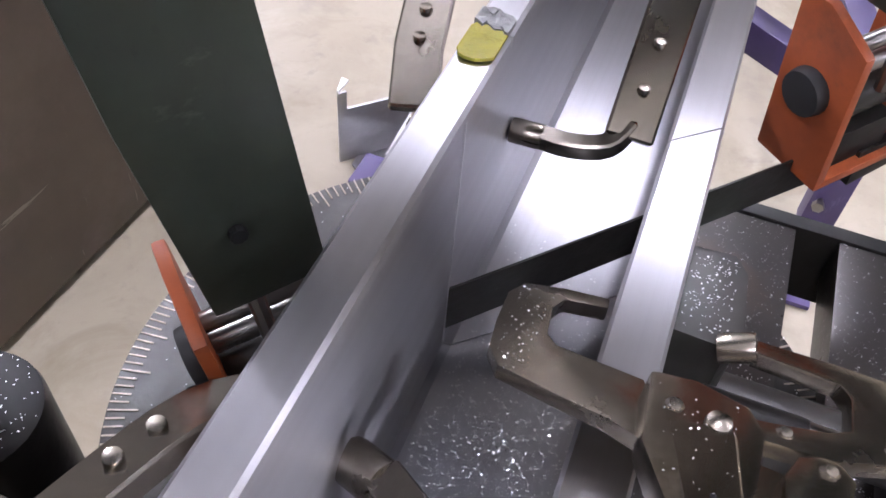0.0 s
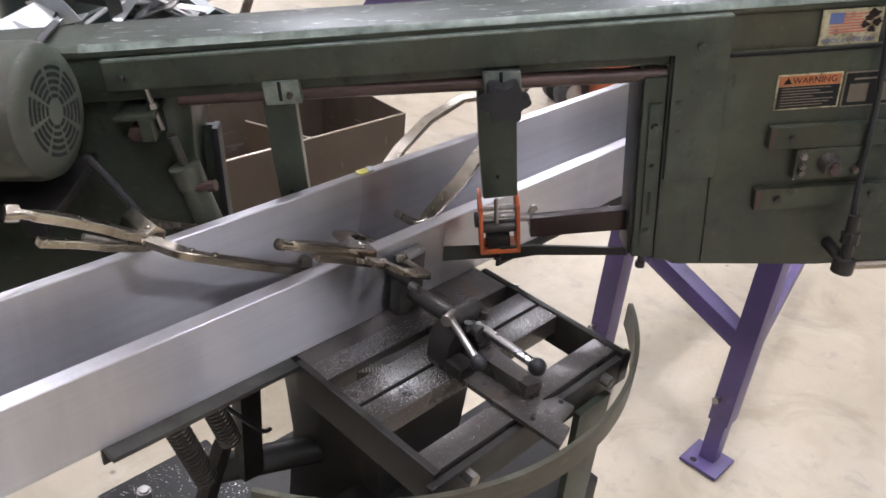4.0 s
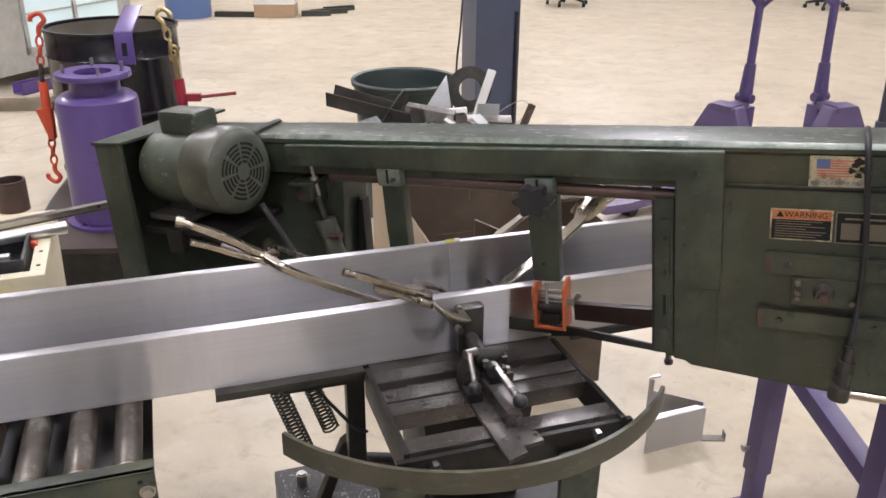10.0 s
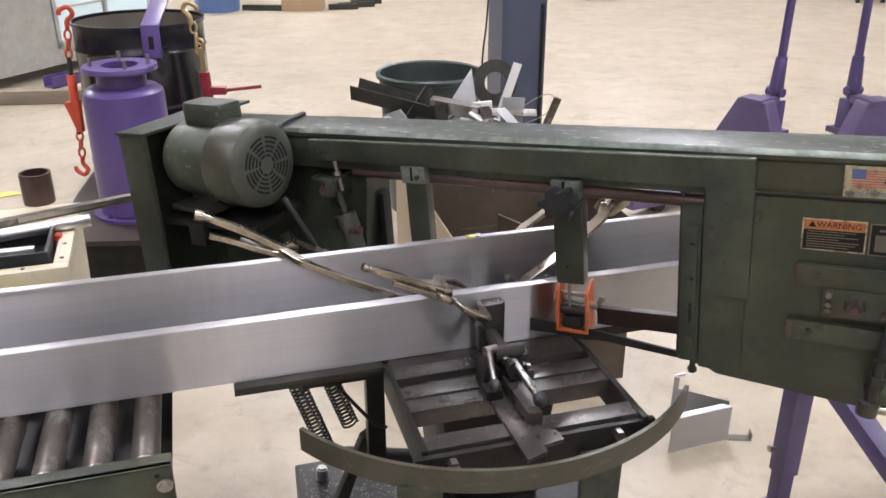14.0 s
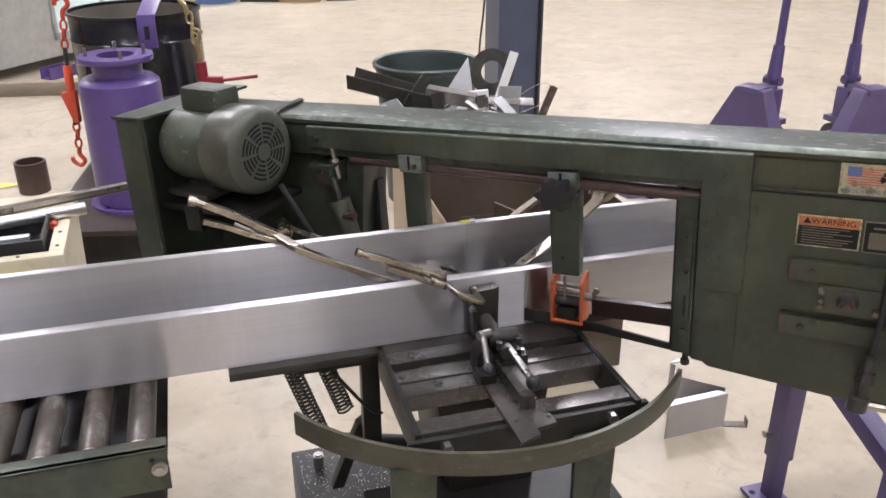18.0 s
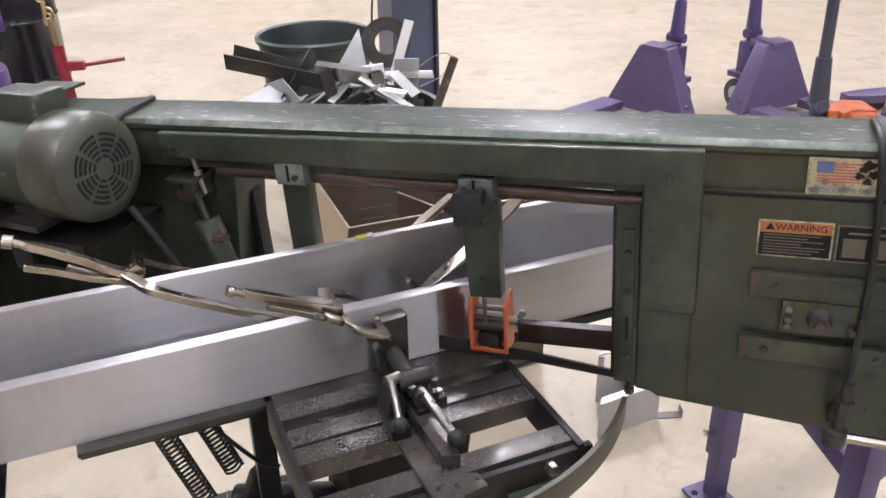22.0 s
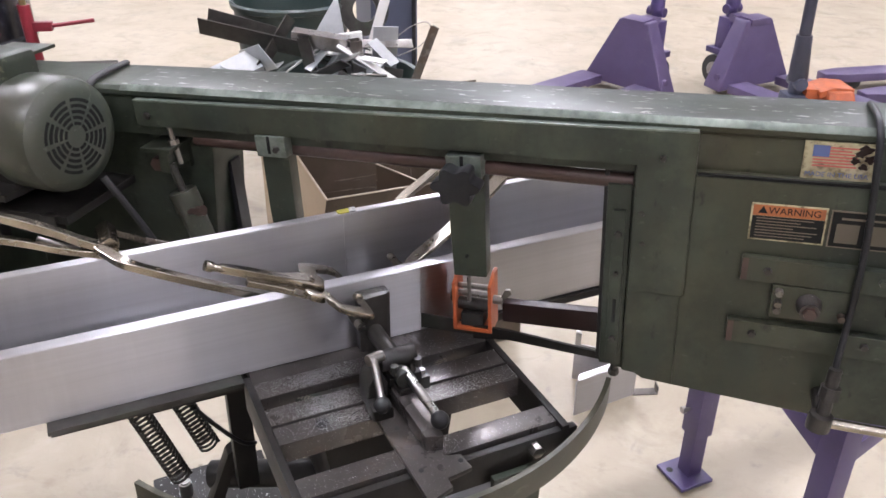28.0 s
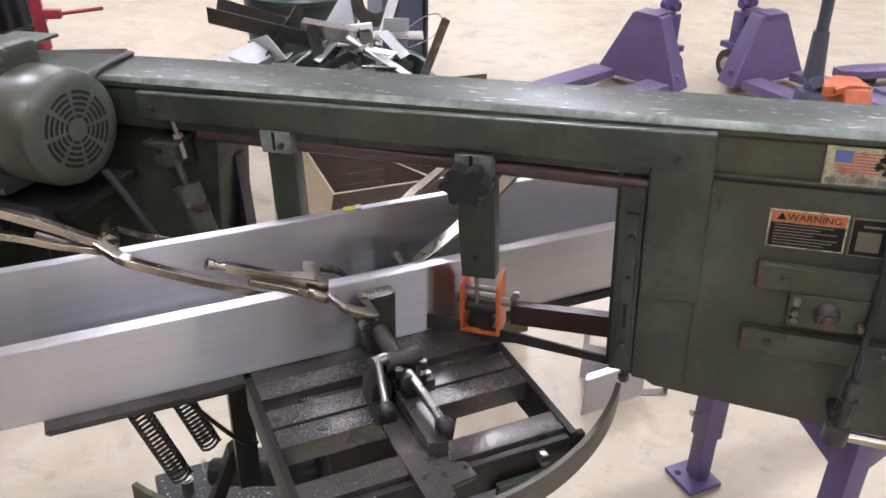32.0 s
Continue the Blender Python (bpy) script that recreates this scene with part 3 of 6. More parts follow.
def build_channel():
    # mitre cut: the end faces slant by k along x for each metre across
    k = -0.94
    at = lambda n: 0.659 + k * (n - 1.2803)
    pts = channel_section()
    for name, x0, x1, lab in (("aluminium_channel", -2.6, None, "long mill-finish aluminium channel clamped on the saw table"),
                              ("cut_channel_end", None, 2.6, "far end of the aluminium channel beyond the saw cut")):
        n = len(pts)
        a = [((x0 if x0 is not None else at(p[0]) + 0.0006), p[0], p[1]) for p in pts]
        b = [((x1 if x1 is not None else at(p[0]) - 0.0006), p[0], p[1]) for p in pts]
        f = [tuple(range(n)), tuple(range(2 * n - 1, n - 1, -1))] + [(i, (i + 1) % n, n + (i + 1) % n, n + i) for i in range(n)]
        t = thing(name, lab, "metal channel", BENCH)
        part("profile", mesh_of(a + b, f), ALU, t, smooth=25)
        part('cut_face', mesh_of([(q[0] + (0.0002 if x0 is not None else -0.0002), q[1], q[2]) for q in (b if x0 is not None else a)], [tuple(range(len(pts)))]), ALU_CUT, t, 'bright sawn end face')
        if x0 is not None:
            for n, z0, z1 in ((FAR1 - 0.005, WEB + 0.006, FAR_TOP - 0.008), (NEAR0, BOT + 0.002, NEAR_TOP - 0.002)):
                d = -0.0005 if n > 1.3 else -0.0004
                part("cut_edge", box(at(n) - 0.0011, at(n) + 0.0001, n + d, n + 0.0006, z0, z1), ALU_CUT, t, "bright sawn edge")
    # cutting wax smeared on the high wall
    rnd = random.Random(4)
    def blob(s, n, a, b, turn, jit, k=22):
        out = []
        for i in range(k):
            g = 2 * math.pi * i / k
            x, y = a * math.cos(g) * (1 + rnd.uniform(-jit, jit)), b * math.sin(g) * (1 + rnd.uniform(-jit, jit))
            out.append((s + x * math.cos(turn) - y * math.sin(turn), n + x * math.sin(turn) + y * math.cos(turn)))
        return [(x, min(max(y, FAR0 + 0.001), FAR1 - 0.0005)) for x, y in out]
    w = thing("cutting_wax", "smear of shiny yellow cutting wax on the channel wall", "wax", BENCH)
    part("smear", prism(blob(0.561, 1.3815, 0.0125, 0.0125, -0.5, 0.12), FAR_TOP + 0.0003, FAR_TOP + 0.0020, "z", 0.0008), WAX, w)
    part("sludge", prism(blob(0.5755, 1.3820, 0.0060, 0.0125, -0.3, 0.22), FAR_TOP + 0.0003, FAR_TOP + 0.0026, "z", 0.0008), SLUDGE, w, "grey wax and chips")
    for s, n, a in ((0.572, 1.3865, 0.003), (0.5795, 1.3845, 0.0022), (0.5705, 1.376, 0.0026)):
        part("sludge", prism(blob(s, n, a, a * 0.8, 0.4, 0.3, 10), FAR_TOP + 0.0004, FAR_TOP + 0.0032, "z", 0.0006), SLUDGE, w)


# ---- the saw's head, which swings down about its hinge ----
MOTOR_AT = Matrix.Translation((0.019, -0.182, 0.355)) @ Matrix.Rotation(radians(-8), 4, "Z") @ Matrix.Translation((-0.2615, 0, 0))


def build_head():
    t = thing("band_saw_head", "dark green swinging head of a horizontal band saw, worn paint", "band saw", head_pose(8.1))
    # top beam with a rounded cap, and the plate screwed on its front
    part("beam", prism([(-0.062, 0.318), (0.055, 0.318), (0.055, 0.392), (0.047, 0.400), (-0.058, 0.400), (-0.066, 0.393), (-0.066, 0.385), (-0.060, 0.380)], -0.24, 1.42, "x", 0.002), GREEN, t)
    # pale strip paints the highlight along the beam's worn front edge
    part("beam_edge", prism([(-0.0668, 0.3925), (-0.0585, 0.4008), (-0.052, 0.4008), (-0.052, 0.397), (-0.0635, 0.3895)], 0.02, 1.42, "x", 0.0008), GREEN_WORN_LIT, t, "worn front edge with a painted highlight")
    part("beam_top", box(0.03, 1.42, -0.0575, 0.047, 0.3995, 0.4012, 0.0005), BEAM_TOP, t, "rubbed top of the beam with painted glints")
    part("front_plate", prism([(0.050, 0.338), (0.850, 0.334), (0.850, 0.136), (0.929, 0.136), (0.929, 0.386), (0.050, 0.380)], -0.078, -0.060, "y", 0.003), GREEN, t)
    # pale strip paints the highlight on the plate's worn upper edge
    part("plate_edge", moved(box(0.05, 0.928, -0.0785, -0.066, 0.0, 0.003, 0.001), Matrix.Translation((0, 0, 0.3790)) @ Matrix.Rotation(radians(-0.39), 4, "Y")), GREEN_WORN_LIT, t, "worn plate edge with a painted highlight")
    # idler wheel box
    part("wheel_box", prism([(1.42, 0.330), (1.42, 0.06), (1.30, -0.050), (1.12, -0.045), (0.880, -0.024), (0.868, -0.016), (0.847, -0.014), (0.847, 0.330)], -0.070, 0.075, "y", 0.005), GREEN, t)
    part("wheel_cover", prism([(0.922, 0.324), (1.40, 0.324), (1.40, 0.065), (1.29, -0.044), (1.12, -0.040), (0.925, -0.022)], -0.0735, -0.0695, "y", 0.0015), GREEN, t)
    # black strip stands in for the shade along this seam
    part("cover_seam_shade", box(0.931, 1.40, -0.0742, -0.0690, 0.3245, 0.3285), INK, t, "black strip standing in for shade in the seam under the beam")
    part("box_foot", box(0.838, 0.885, -0.066, -0.02, -0.012, 0.012, 0.003), GREEN, t)
    # blade guard beside the throat
    part("throat_guard", box(0.812, 0.846, -0.068, -0.010, -0.006, 0.300, 0.003), GREEN, t)
    part("guard_strip", box(0.822, 0.840, -0.073, -0.067, 0.012, 0.262, 0.0015), GREEN, t, "slotted green strip")
    part("guard_slot", box(0.8285, 0.8335, -0.0742, -0.0725, 0.075, 0.115, 0.001), INK, t)
    part("guard_edge", box(0.806, 0.8125, -0.060, -0.004, -0.004, 0.318, 0.001), BLACK, t, "black throat edge")
    for h, v, r in ((0.831, 0.225, 0.006), (0.831, 0.045, 0.006), (0.831, 0.16, 0.004), (0.862, 0.262, 0.0055), (0.865, 0.215, 0.005), (0.885, 0.348, 0.0045), (0.074, 0.357, 0.006)):
        part("bolt", moved(rod((0, 0, 0), (0, 0, 0.007), r, r * 0.9, 6, 0.0008), Matrix.Translation((h, -0.072 if v < 0.3 else -0.078, v)) @ Matrix.Rotation(radians(90), 4, "X")), IRON, t)
    part("stop_screw", merge(rod((0.834, -0.045, -0.030), (0.834, -0.045, 0.0), 0.0055), rod((0.834, -0.045, -0.040), (0.834, -0.045, -0.030), 0.0085, seg=6), rod((0.834, -0.045, -0.012), (0.834, -0.045, -0.004), 0.010, seg=6)), IRON, t)
    # guide bar and the two sliding arms
    part("guide_bar", rod((0.14, -0.052, 0.313), (0.850, -0.052, 0.300), 0.0115, bevel=0.001), RUSTY, t, "brown oiled guide bar")
    for h0, h1, k0, k1, top, b0, b1 in ((0.257, 0.304, 0.266, 0.317, 0.334, 0.248, 0.306), (0.570, 0.628, 0.577, 0.630, 0.326, 0.567, 0.633)):
        arm = part("guide_arm", prism([(h0, top - 0.004), (h1 - 0.004, top - 0.004), (h1, top - 0.008), (h1, 0.114), (h0 + 0.004, 0.112), (h0, 0.20)], -0.052, -0.024, "y", 0.003), GREEN, t)
        part("clamp_block", prism([(k0, top + 0.004), (k1, top + 0.004), (k1 + 0.002, top - 0.030), (k0 + 0.002, top - 0.030)], -0.084, -0.012, "y", 0.003), GREEN_WORN_LIT, arm, "worn grey clamp block")
        part("clamp_slot", box((k0 + k1) / 2 - 0.004, (k0 + k1) / 2 + 0.001, -0.0848, -0.0835, top - 0.024, top + 0.0043), INK, arm)
        part("clamp_screw", moved(rod((0, 0, 0), (0, 0, 0.008), 0.0055, 0.005, 6, 0.0008), Matrix.Translation(((k0 + k1) / 2 + 0.012, -0.083, top - 0.016)) @ Matrix.Rotation(radians(90), 4, "X")), IRON, arm)
        part("arm_bolt", moved(rod((0, 0, 0), (0, 0, 0.004), 0.0032, 0.003, 8), Matrix.Translation(((h0 + h1) / 2 - 0.002, -0.051, 0.150)) @ Matrix.Rotation(radians(90), 4, "X")), INK, arm)
        br = part("blade_bracket", box(b0, b1, -0.046, 0.0, 0.004, 0.010, 0.002), ORANGE, t, "orange blade guide bracket")
        for q in (b0, b1 - 0.006):
            part("side_plate", prism([(-0.046, 0.006), (0.0, 0.006), (0.0, 0.106), (-0.018, 0.106), (-0.046, 0.092)], q, q + 0.006, "x", 0.002), ORANGE, br)
        part("side_bolt", rod((b0 - 0.007, -0.022, 0.058), (b0 + 0.001, -0.022, 0.058), 0.0125, 0.0135, 20, 0.002), RUBBER, br, "round black bolt cap")
        for v, r in ((0.046, 0.011), (0.066, 0.0055), (0.080, 0.0045)):
            part("guide_roller", rod((b0 + 0.005, -0.026, v), (b1 - 0.005, -0.026, v), r, bevel=0.001), IRON if v < 0.06 else STEEL, br)
        part("guide_block", box(b0 + 0.012, b1 - 0.016, -0.040, -0.004, 0.010, 0.034, 0.003), IRON_DARK, br, "chip-covered guide block")
        part("wing_nut", merge(rod((b1, -0.030, 0.062), (b1 + 0.016, -0.030, 0.062), 0.0075, seg=12),
                               moved(prism([(-0.003, 0.0), (0.003, 0.0), (0.007, 0.020), (0.0, 0.024), (-0.006, 0.019)], -0.003, 0.003, "y", 0.001), Matrix.Translation((b1 + 0.014, -0.030, 0.064)) @ Matrix.Rotation(radians(35), 4, "Y")),
                               moved(prism([(-0.003, 0.0), (0.003, 0.0), (0.007, 0.020), (0.0, 0.024), (-0.006, 0.019)], -0.003, 0.003, "y", 0.001), Matrix.Translation((b1 + 0.014, -0.030, 0.060)) @ Matrix.Rotation(radians(150), 4, "Y"))), STEEL, br)
        part("pad_screw", rod(((h0 + h1) / 2 - 0.004, -0.040, 0.060), ((h0 + h1) / 2 - 0.004, -0.040, 0.105), 0.0035, seg=8), STEEL, br)
    star = [((0.032 + 0.0055 * math.cos(6 * a)) * math.cos(a), (0.026 + 0.0045 * math.cos(6 * a)) * math.sin(a)) for a in [i * math.pi / 24 for i in range(48)]]
    part("star_knob", merge(moved(prism([(0.603 + x, 0.298 + z) for x, z in star], -0.126, -0.096, "y", 0.004), Matrix()), rod((0.603, -0.10, 0.298), (0.603, -0.060, 0.298), 0.013)), BLACK, t, "black star knob")
    # blade between the guides, and its guard bar
    part("saw_blade", moved(prism([(-0.14, 0.0075), (0.23, 0.0130), (0.23, -0.0125), (0.205, -0.0135), (0.0, -0.0225), (-0.14, -0.0265)], -0.0007, 0.0007, "y"), Matrix.Translation((0.372, -0.0118, 0)) @ Matrix.Rotation(radians(-4.55), 4, "Z")), IRON, t, "dark toothed saw blade")
    part("blade_strip", prism([(0.60, 0.014), (0.660, 0.012), (0.812, -0.006), (0.812, -0.019), (0.660, -0.006), (0.60, -0.012)], -0.042, -0.036, "y", 0.0008), IRON_DARK, t, "dark twisted blade run")
    part("blade_cover", prism([(0.650, 0.063), (0.812, 0.068), (0.812, 0.030), (0.650, 0.028)], -0.040, -0.022, "y", 0.002), DARK_RUST, t, "dark maroon blade cover")
    # labels
    y = -0.0745
    lab = part("warning_label", box(1.005, 1.1005, y - 0.0006, y + 0.001, 0.2386, 0.2931, 0.0004), PAPER, t, "black and orange warning label")
    part("label_head", box(1.0075, 1.0980, y - 0.0010, y - 0.0004, 0.2755, 0.2910), LABEL_ORANGE, lab)
    part("label_body", box(1.0075, 1.0980, y - 0.0010, y - 0.0004, 0.2410, 0.2750), INK, lab)
    lettering("warning_text", "\u25b2WARNING", 0.0135, INK, lab, Matrix.Translation((1.053, y - 0.0012, 0.2832)) @ Matrix.Rotation(radians(90), 4, "X"))
    for i, w in enumerate((0.072, 0.056, 0.076, 0.048, 0.078, 0.072, 0.063)):
        part("print_line", box(1.013, 1.013 + w, y - 0.0013, y - 0.0009, 0.2712 - i * 0.0044, 0.2725 - i * 0.0044), LABEL_TAN, lab)
    lab = part("data_label", box(1.1045, 1.200, y - 0.0006, y + 0.001, 0.2375, 0.2915, 0.0004), LABEL_TAN, t, "dark printed data label")
    part("label_body", box(1.1065, 1.198, y - 0.0010, y - 0.0004, 0.2395, 0.2895), INK, lab)
    part("label_table", box(1.113, 1.141, y - 0.0013, y - 0.0009, 0.245, 0.273), LABEL_DIM, lab)
    part("label_table", box(1.154, 1.186, y - 0.0013, y - 0.0009, 0.245, 0.273), LABEL_DIM, lab)
    part("print_line", box(1.118, 1.184, y - 0.0013, y - 0.0009, 0.279, 0.282), LABEL_TAN, lab)
    y = -0.0640
    lab = part("flag_sticker", box(1.0595, 1.1465, y - 0.0010, y + 0.002, 0.3275, 0.3812, 0.0004), PAPER, t, "worn cream sticker with a striped flag")
    for i in range(7):
        part("flag_stripe", box(1.071, 1.124 - (i % 3) * 0.004, y - 0.0014, y - 0.0008, 0.3475 + i * 0.0042, 0.3495 + i * 0.0042), FLAG_RED, lab)
    part("flag_field", box(1.070, 1.090, y - 0.0018, y - 0.0012, 0.3610, 0.3765), FLAG_BLUE, lab)
    for k, (h, v, r) in enumerate(((1.133, 0.373, 0.0080), (1.126, 0.367, 0.0060), (1.138, 0.361, 0.0066), (1.122, 0.358, 0.0054), (1.132, 0.350, 0.0050))):
        blot = [(h + r * (1 + 0.3 * math.sin(5 * a + k)) * math.cos(a), v + 0.8 * r * (1 + 0.35 * math.cos(3 * a + 2 * k)) * math.sin(a)) for a in [n * math.pi / 9 for n in range(18)]]
        part("burnt_spot", prism(blot, y - 0.0024 - 0.0002 * k, y - 0.0012, "y"), DARK_RUST, lab, "dark worn blotch")
    lettering("sticker_text", "MADE IN THE USA", 0.0093, FLAG_BLUE, lab, Matrix.Translation((1.102, y - 0.0014, 0.3365)) @ Matrix.Rotation(radians(90), 4, "X"))
    # tension handle and its bars
    for v0, v1, h0, h1 in ((0.181, 0.2165, 1.0015, 1.210), (0.078, 0.1140, 0.993, 1.205)):
        bar = part("cover_bar", prism([(h0, v0), (h1, v0 - 0.004), (h1, v1 - 0.004), (h0, v1)], -0.088, -0.0735, "y", 0.002), GREEN, t)
        part("bar_edge", box(h0 + 0.001, h0 + 0.009, -0.0888, -0.075, v0 + 0.001, v1 - 0.001), RUSTY, bar, "rusty bar end")
        for h in (h0 + 0.035, h1 - 0.03):
            part("bolt", moved(rod((0, 0, 0), (0, 0, 0.006), 0.006, 0.005, 6), Matrix.Translation((h, -0.088, (v0 + v1) / 2)) @ Matrix.Rotation(radians(90), 4, "X")), IRON, bar)
    ten = part("tension_plate", box(1.046, 1.146, -0.090, -0.072, 0.128, 0.1784, 0.002), GREEN, t)
    part("tension_hub", moved(lathe([(0, 0), (0.0165, 0), (0.0165, 0.009), (0.013, 0.014), (0.013, 0.026), (0, 0.026)], 20), Matrix.Translation((1.0948, -0.088, 0.1546)) @ Matrix.Rotation(radians(90), 4, "X")), IRON_TOP, ten)
    part("hub_nut", moved(rod((0, 0, 0.024), (0, 0, 0.032), 0.010, 0.009, 6, 0.001), Matrix.Translation((1.0948, -0.088, 0.1546)) @ Matrix.Rotation(radians(90), 4, "X")), RUSTY, ten)
    for h, v in ((1.055, 0.170), (1.055, 0.143), (1.138, 0.141), (1.055, 0.153)):
        part("stud", moved(rod((0, 0, 0), (0, 0, 0.012), 0.006, 0.005, 8, 0.001), Matrix.Translation((h, -0.088, v)) @ Matrix.Rotation(radians(90), 4, "X")), ROLLER, ten)
    part("feed_handle", rod((1.190, -0.094, 0.158), (1.34, -0.094, 0.156), 0.007, bevel=0.002), NICKEL, t, "bare steel handle")
    # control cable hanging over the beam and the elbow below
    cable = [(1.142, 0.03, 0.404), (1.141, -0.03, 0.412), (1.142, -0.072, 0.404), (1.144, -0.088, 0.36), (1.150, -0.091, 0.25), (1.147, -0.097, 0.14), (1.141, -0.112, 0.08), (1.137, -0.126, 0.035)]
    part("black_cable", tube(curve_pts(cable, 6), 0.0048), BLACK, t, "black cable looped over the beam")
    part("pipe_elbow", merge(rod((1.140, -0.120, 0.075), (1.132, -0.135, -0.005), 0.009), rod((1.136, -0.128, 0.030), (1.138, -0.124, 0.048), 0.014, seg=8), rod((1.128, -0.138, -0.016), (1.131, -0.136, 0.008), 0.017, seg=12, bevel=0.003), rod((1.131, -0.137, 0.0), (1.131, -0.07, 0.0), 0.010)), IRON, t)
    part("drain_pipe", rod((1.131, -0.137, -0.004), (1.36, -0.137, -0.012), 0.0075), NICKEL, t, "bare steel pipe")
    part("beam_strap", tube(curve_pts([(-0.046, 0.050, 0.404), (-0.040, 0.0, 0.4065), (-0.036, -0.045, 0.406), (-0.034, -0.0685, 0.398), (-0.036, -0.072, 0.37), (-0.046, -0.075, 0.34)], 5), 0.007, flat=0.6), RUBBER, t, "black cable strap")
    # drive end: gear case, end plate and belt cover
    part("drive_case", prism([(-0.30, 0.388), (0.10, 0.392), (0.150, 0.330), (0.112, 0.02), (0.06, -0.12), (-0.26, -0.12), (-0.31, 0.05)], -0.018, 0.085, "y", 0.006), GREEN, t)
    part("end_plate", prism([(-0.291, 0.420), (-0.226, 0.422), (-0.236, -0.06), (-0.301, -0.06)], -0.257, -0.245, "y", 0.002), GREEN, t)
    part("end_box", prism([(-0.288, 0.418), (-0.27, 0.418), (-0.28, -0.06), (-0.298, -0.06)], -0.245, 0.06, "y", 0.003), GREEN, t)
    part("top_cover", prism([(-0.294, -0.260), (-0.224, -0.260), (-0.20, -0.10), (-0.20, 0.06), (-0.294, 0.06)], 0.422, 0.428, "z", 0.001), GREEN, t, "flat cover with a dark rim")
    part("cover_rim", tube([(-0.294, -0.261, 0.427), (-0.224, -0.261, 0.427)], 0.0028, 6), BLACK, t)
    part("cylinder_bracket", merge(box(0.052, 0.108, -0.088, -0.018, 0.296, 0.303, 0.001), box(0.060, 0.102, -0.030, -0.018, 0.250, 0.298, 0.002), box(0.084, 0.102, -0.086, -0.022, 0.262, 0.297, 0.001)), GREEN, t, "small folded bracket")
    part("bracket_bolt", moved(rod((0, 0, 0), (0, 0, 0.055), 0.0135, 0.0125, 6, 0.001), Matrix.Translation((0.077, -0.030, 0.274)) @ Matrix.Rotation(radians(90), 4, "X")), RUSTY, t)
    part("adjusting_screw", merge(rod((0.108, -0.062, 0.27), (0.098, -0.062, 0.336), 0.0045, seg=10), rod((0.102, -0.062, 0.304), (0.101, -0.062, 0.312), 0.009, seg=6)), STEEL, t)
    # motor on its foot
    m = MOTOR_AT @ Matrix.Rotation(radians(90), 4, "Y")
    mo = part("motor", moved(lathe([(0, 0.022), (0.055, 0.022), (0.070, 0.028), (0.0765, 0.038), (0.0785, 0.048), (0.0785, 0.165), (0.0765, 0.168), (0.0765, 0.175), (0.0, 0.175)], 40), m), GREEN_MOTOR, t, "round dark green motor body")
    cover = part("fan_cover", moved(lathe([(0.0, 0.165), (0.082, 0.165), (0.0885, 0.168), (0.0900, 0.176), (0.0900, 0.236), (0.0860, 0.250), (0.076, 0.257), (0.062, 0.2605), (0.0, 0.2615)], 44), m), MOTOR_COVER, mo, "domed fan cover with slots")
    for ring_r in (0.020, 0.029, 0.038, 0.047, 0.056):
        for kk in range(8):
            a0, a1 = (kk + 0.10) * math.pi / 4, (kk + 0.90) * math.pi / 4
            n = 6
            pts = [(ring_r - 0.0025, a0 + (a1 - a0) * i / n) for i in range(n + 1)] + [(ring_r + 0.0025, a1 - (a1 - a0) * i / n) for i in range(n + 1)]
            zt = 0.2618 if ring_r < 0.05 else 0.2612
            part("air_slot", moved(prism([(r * math.cos(a), r * math.sin(a)) for r, a in pts], zt - 0.004, zt, "z"), m), INK, cover)
    part("capacitor_cover", moved(box(-0.060, 0.052, -0.032, 0.032, 0.0, 0.052, 0.016, 4), MOTOR_AT @ Matrix.Translation((0.122, 0.006, 0.070))), GREEN_MOTOR, mo, "rounded capacitor cover")
    part("motor_foot", moved(merge(box(0.03, 0.15, -0.07, 0.07, -0.10, -0.088, 0.002), box(0.05, 0.13, -0.03, 0.03, -0.092, -0.06, 0.004)), MOTOR_AT), IRON, mo)
    part("motor_bracket", merge(box(-0.24, 0.0, -0.225, -0.05, 0.222, 0.236, 0.002), box(-0.17, -0.13, -0.235, -0.215, 0.185, 0.235, 0.003), box(-0.05, -0.02, -0.23, -0.21, 0.20, 0.236, 0.003)), IRON_DARK, t)
    part("motor_cord", tube(curve_pts([(0.03, -0.16, 0.28), (0.06, -0.14, 0.20), (0.08, -0.12, 0.12), (0.09, -0.10, 0.0)], 6), 0.006), RUBBER, t)
    return t


def motions(head):
    walk(head, [(t, head_pose(up)) for t, up in HEAD_ROWS])


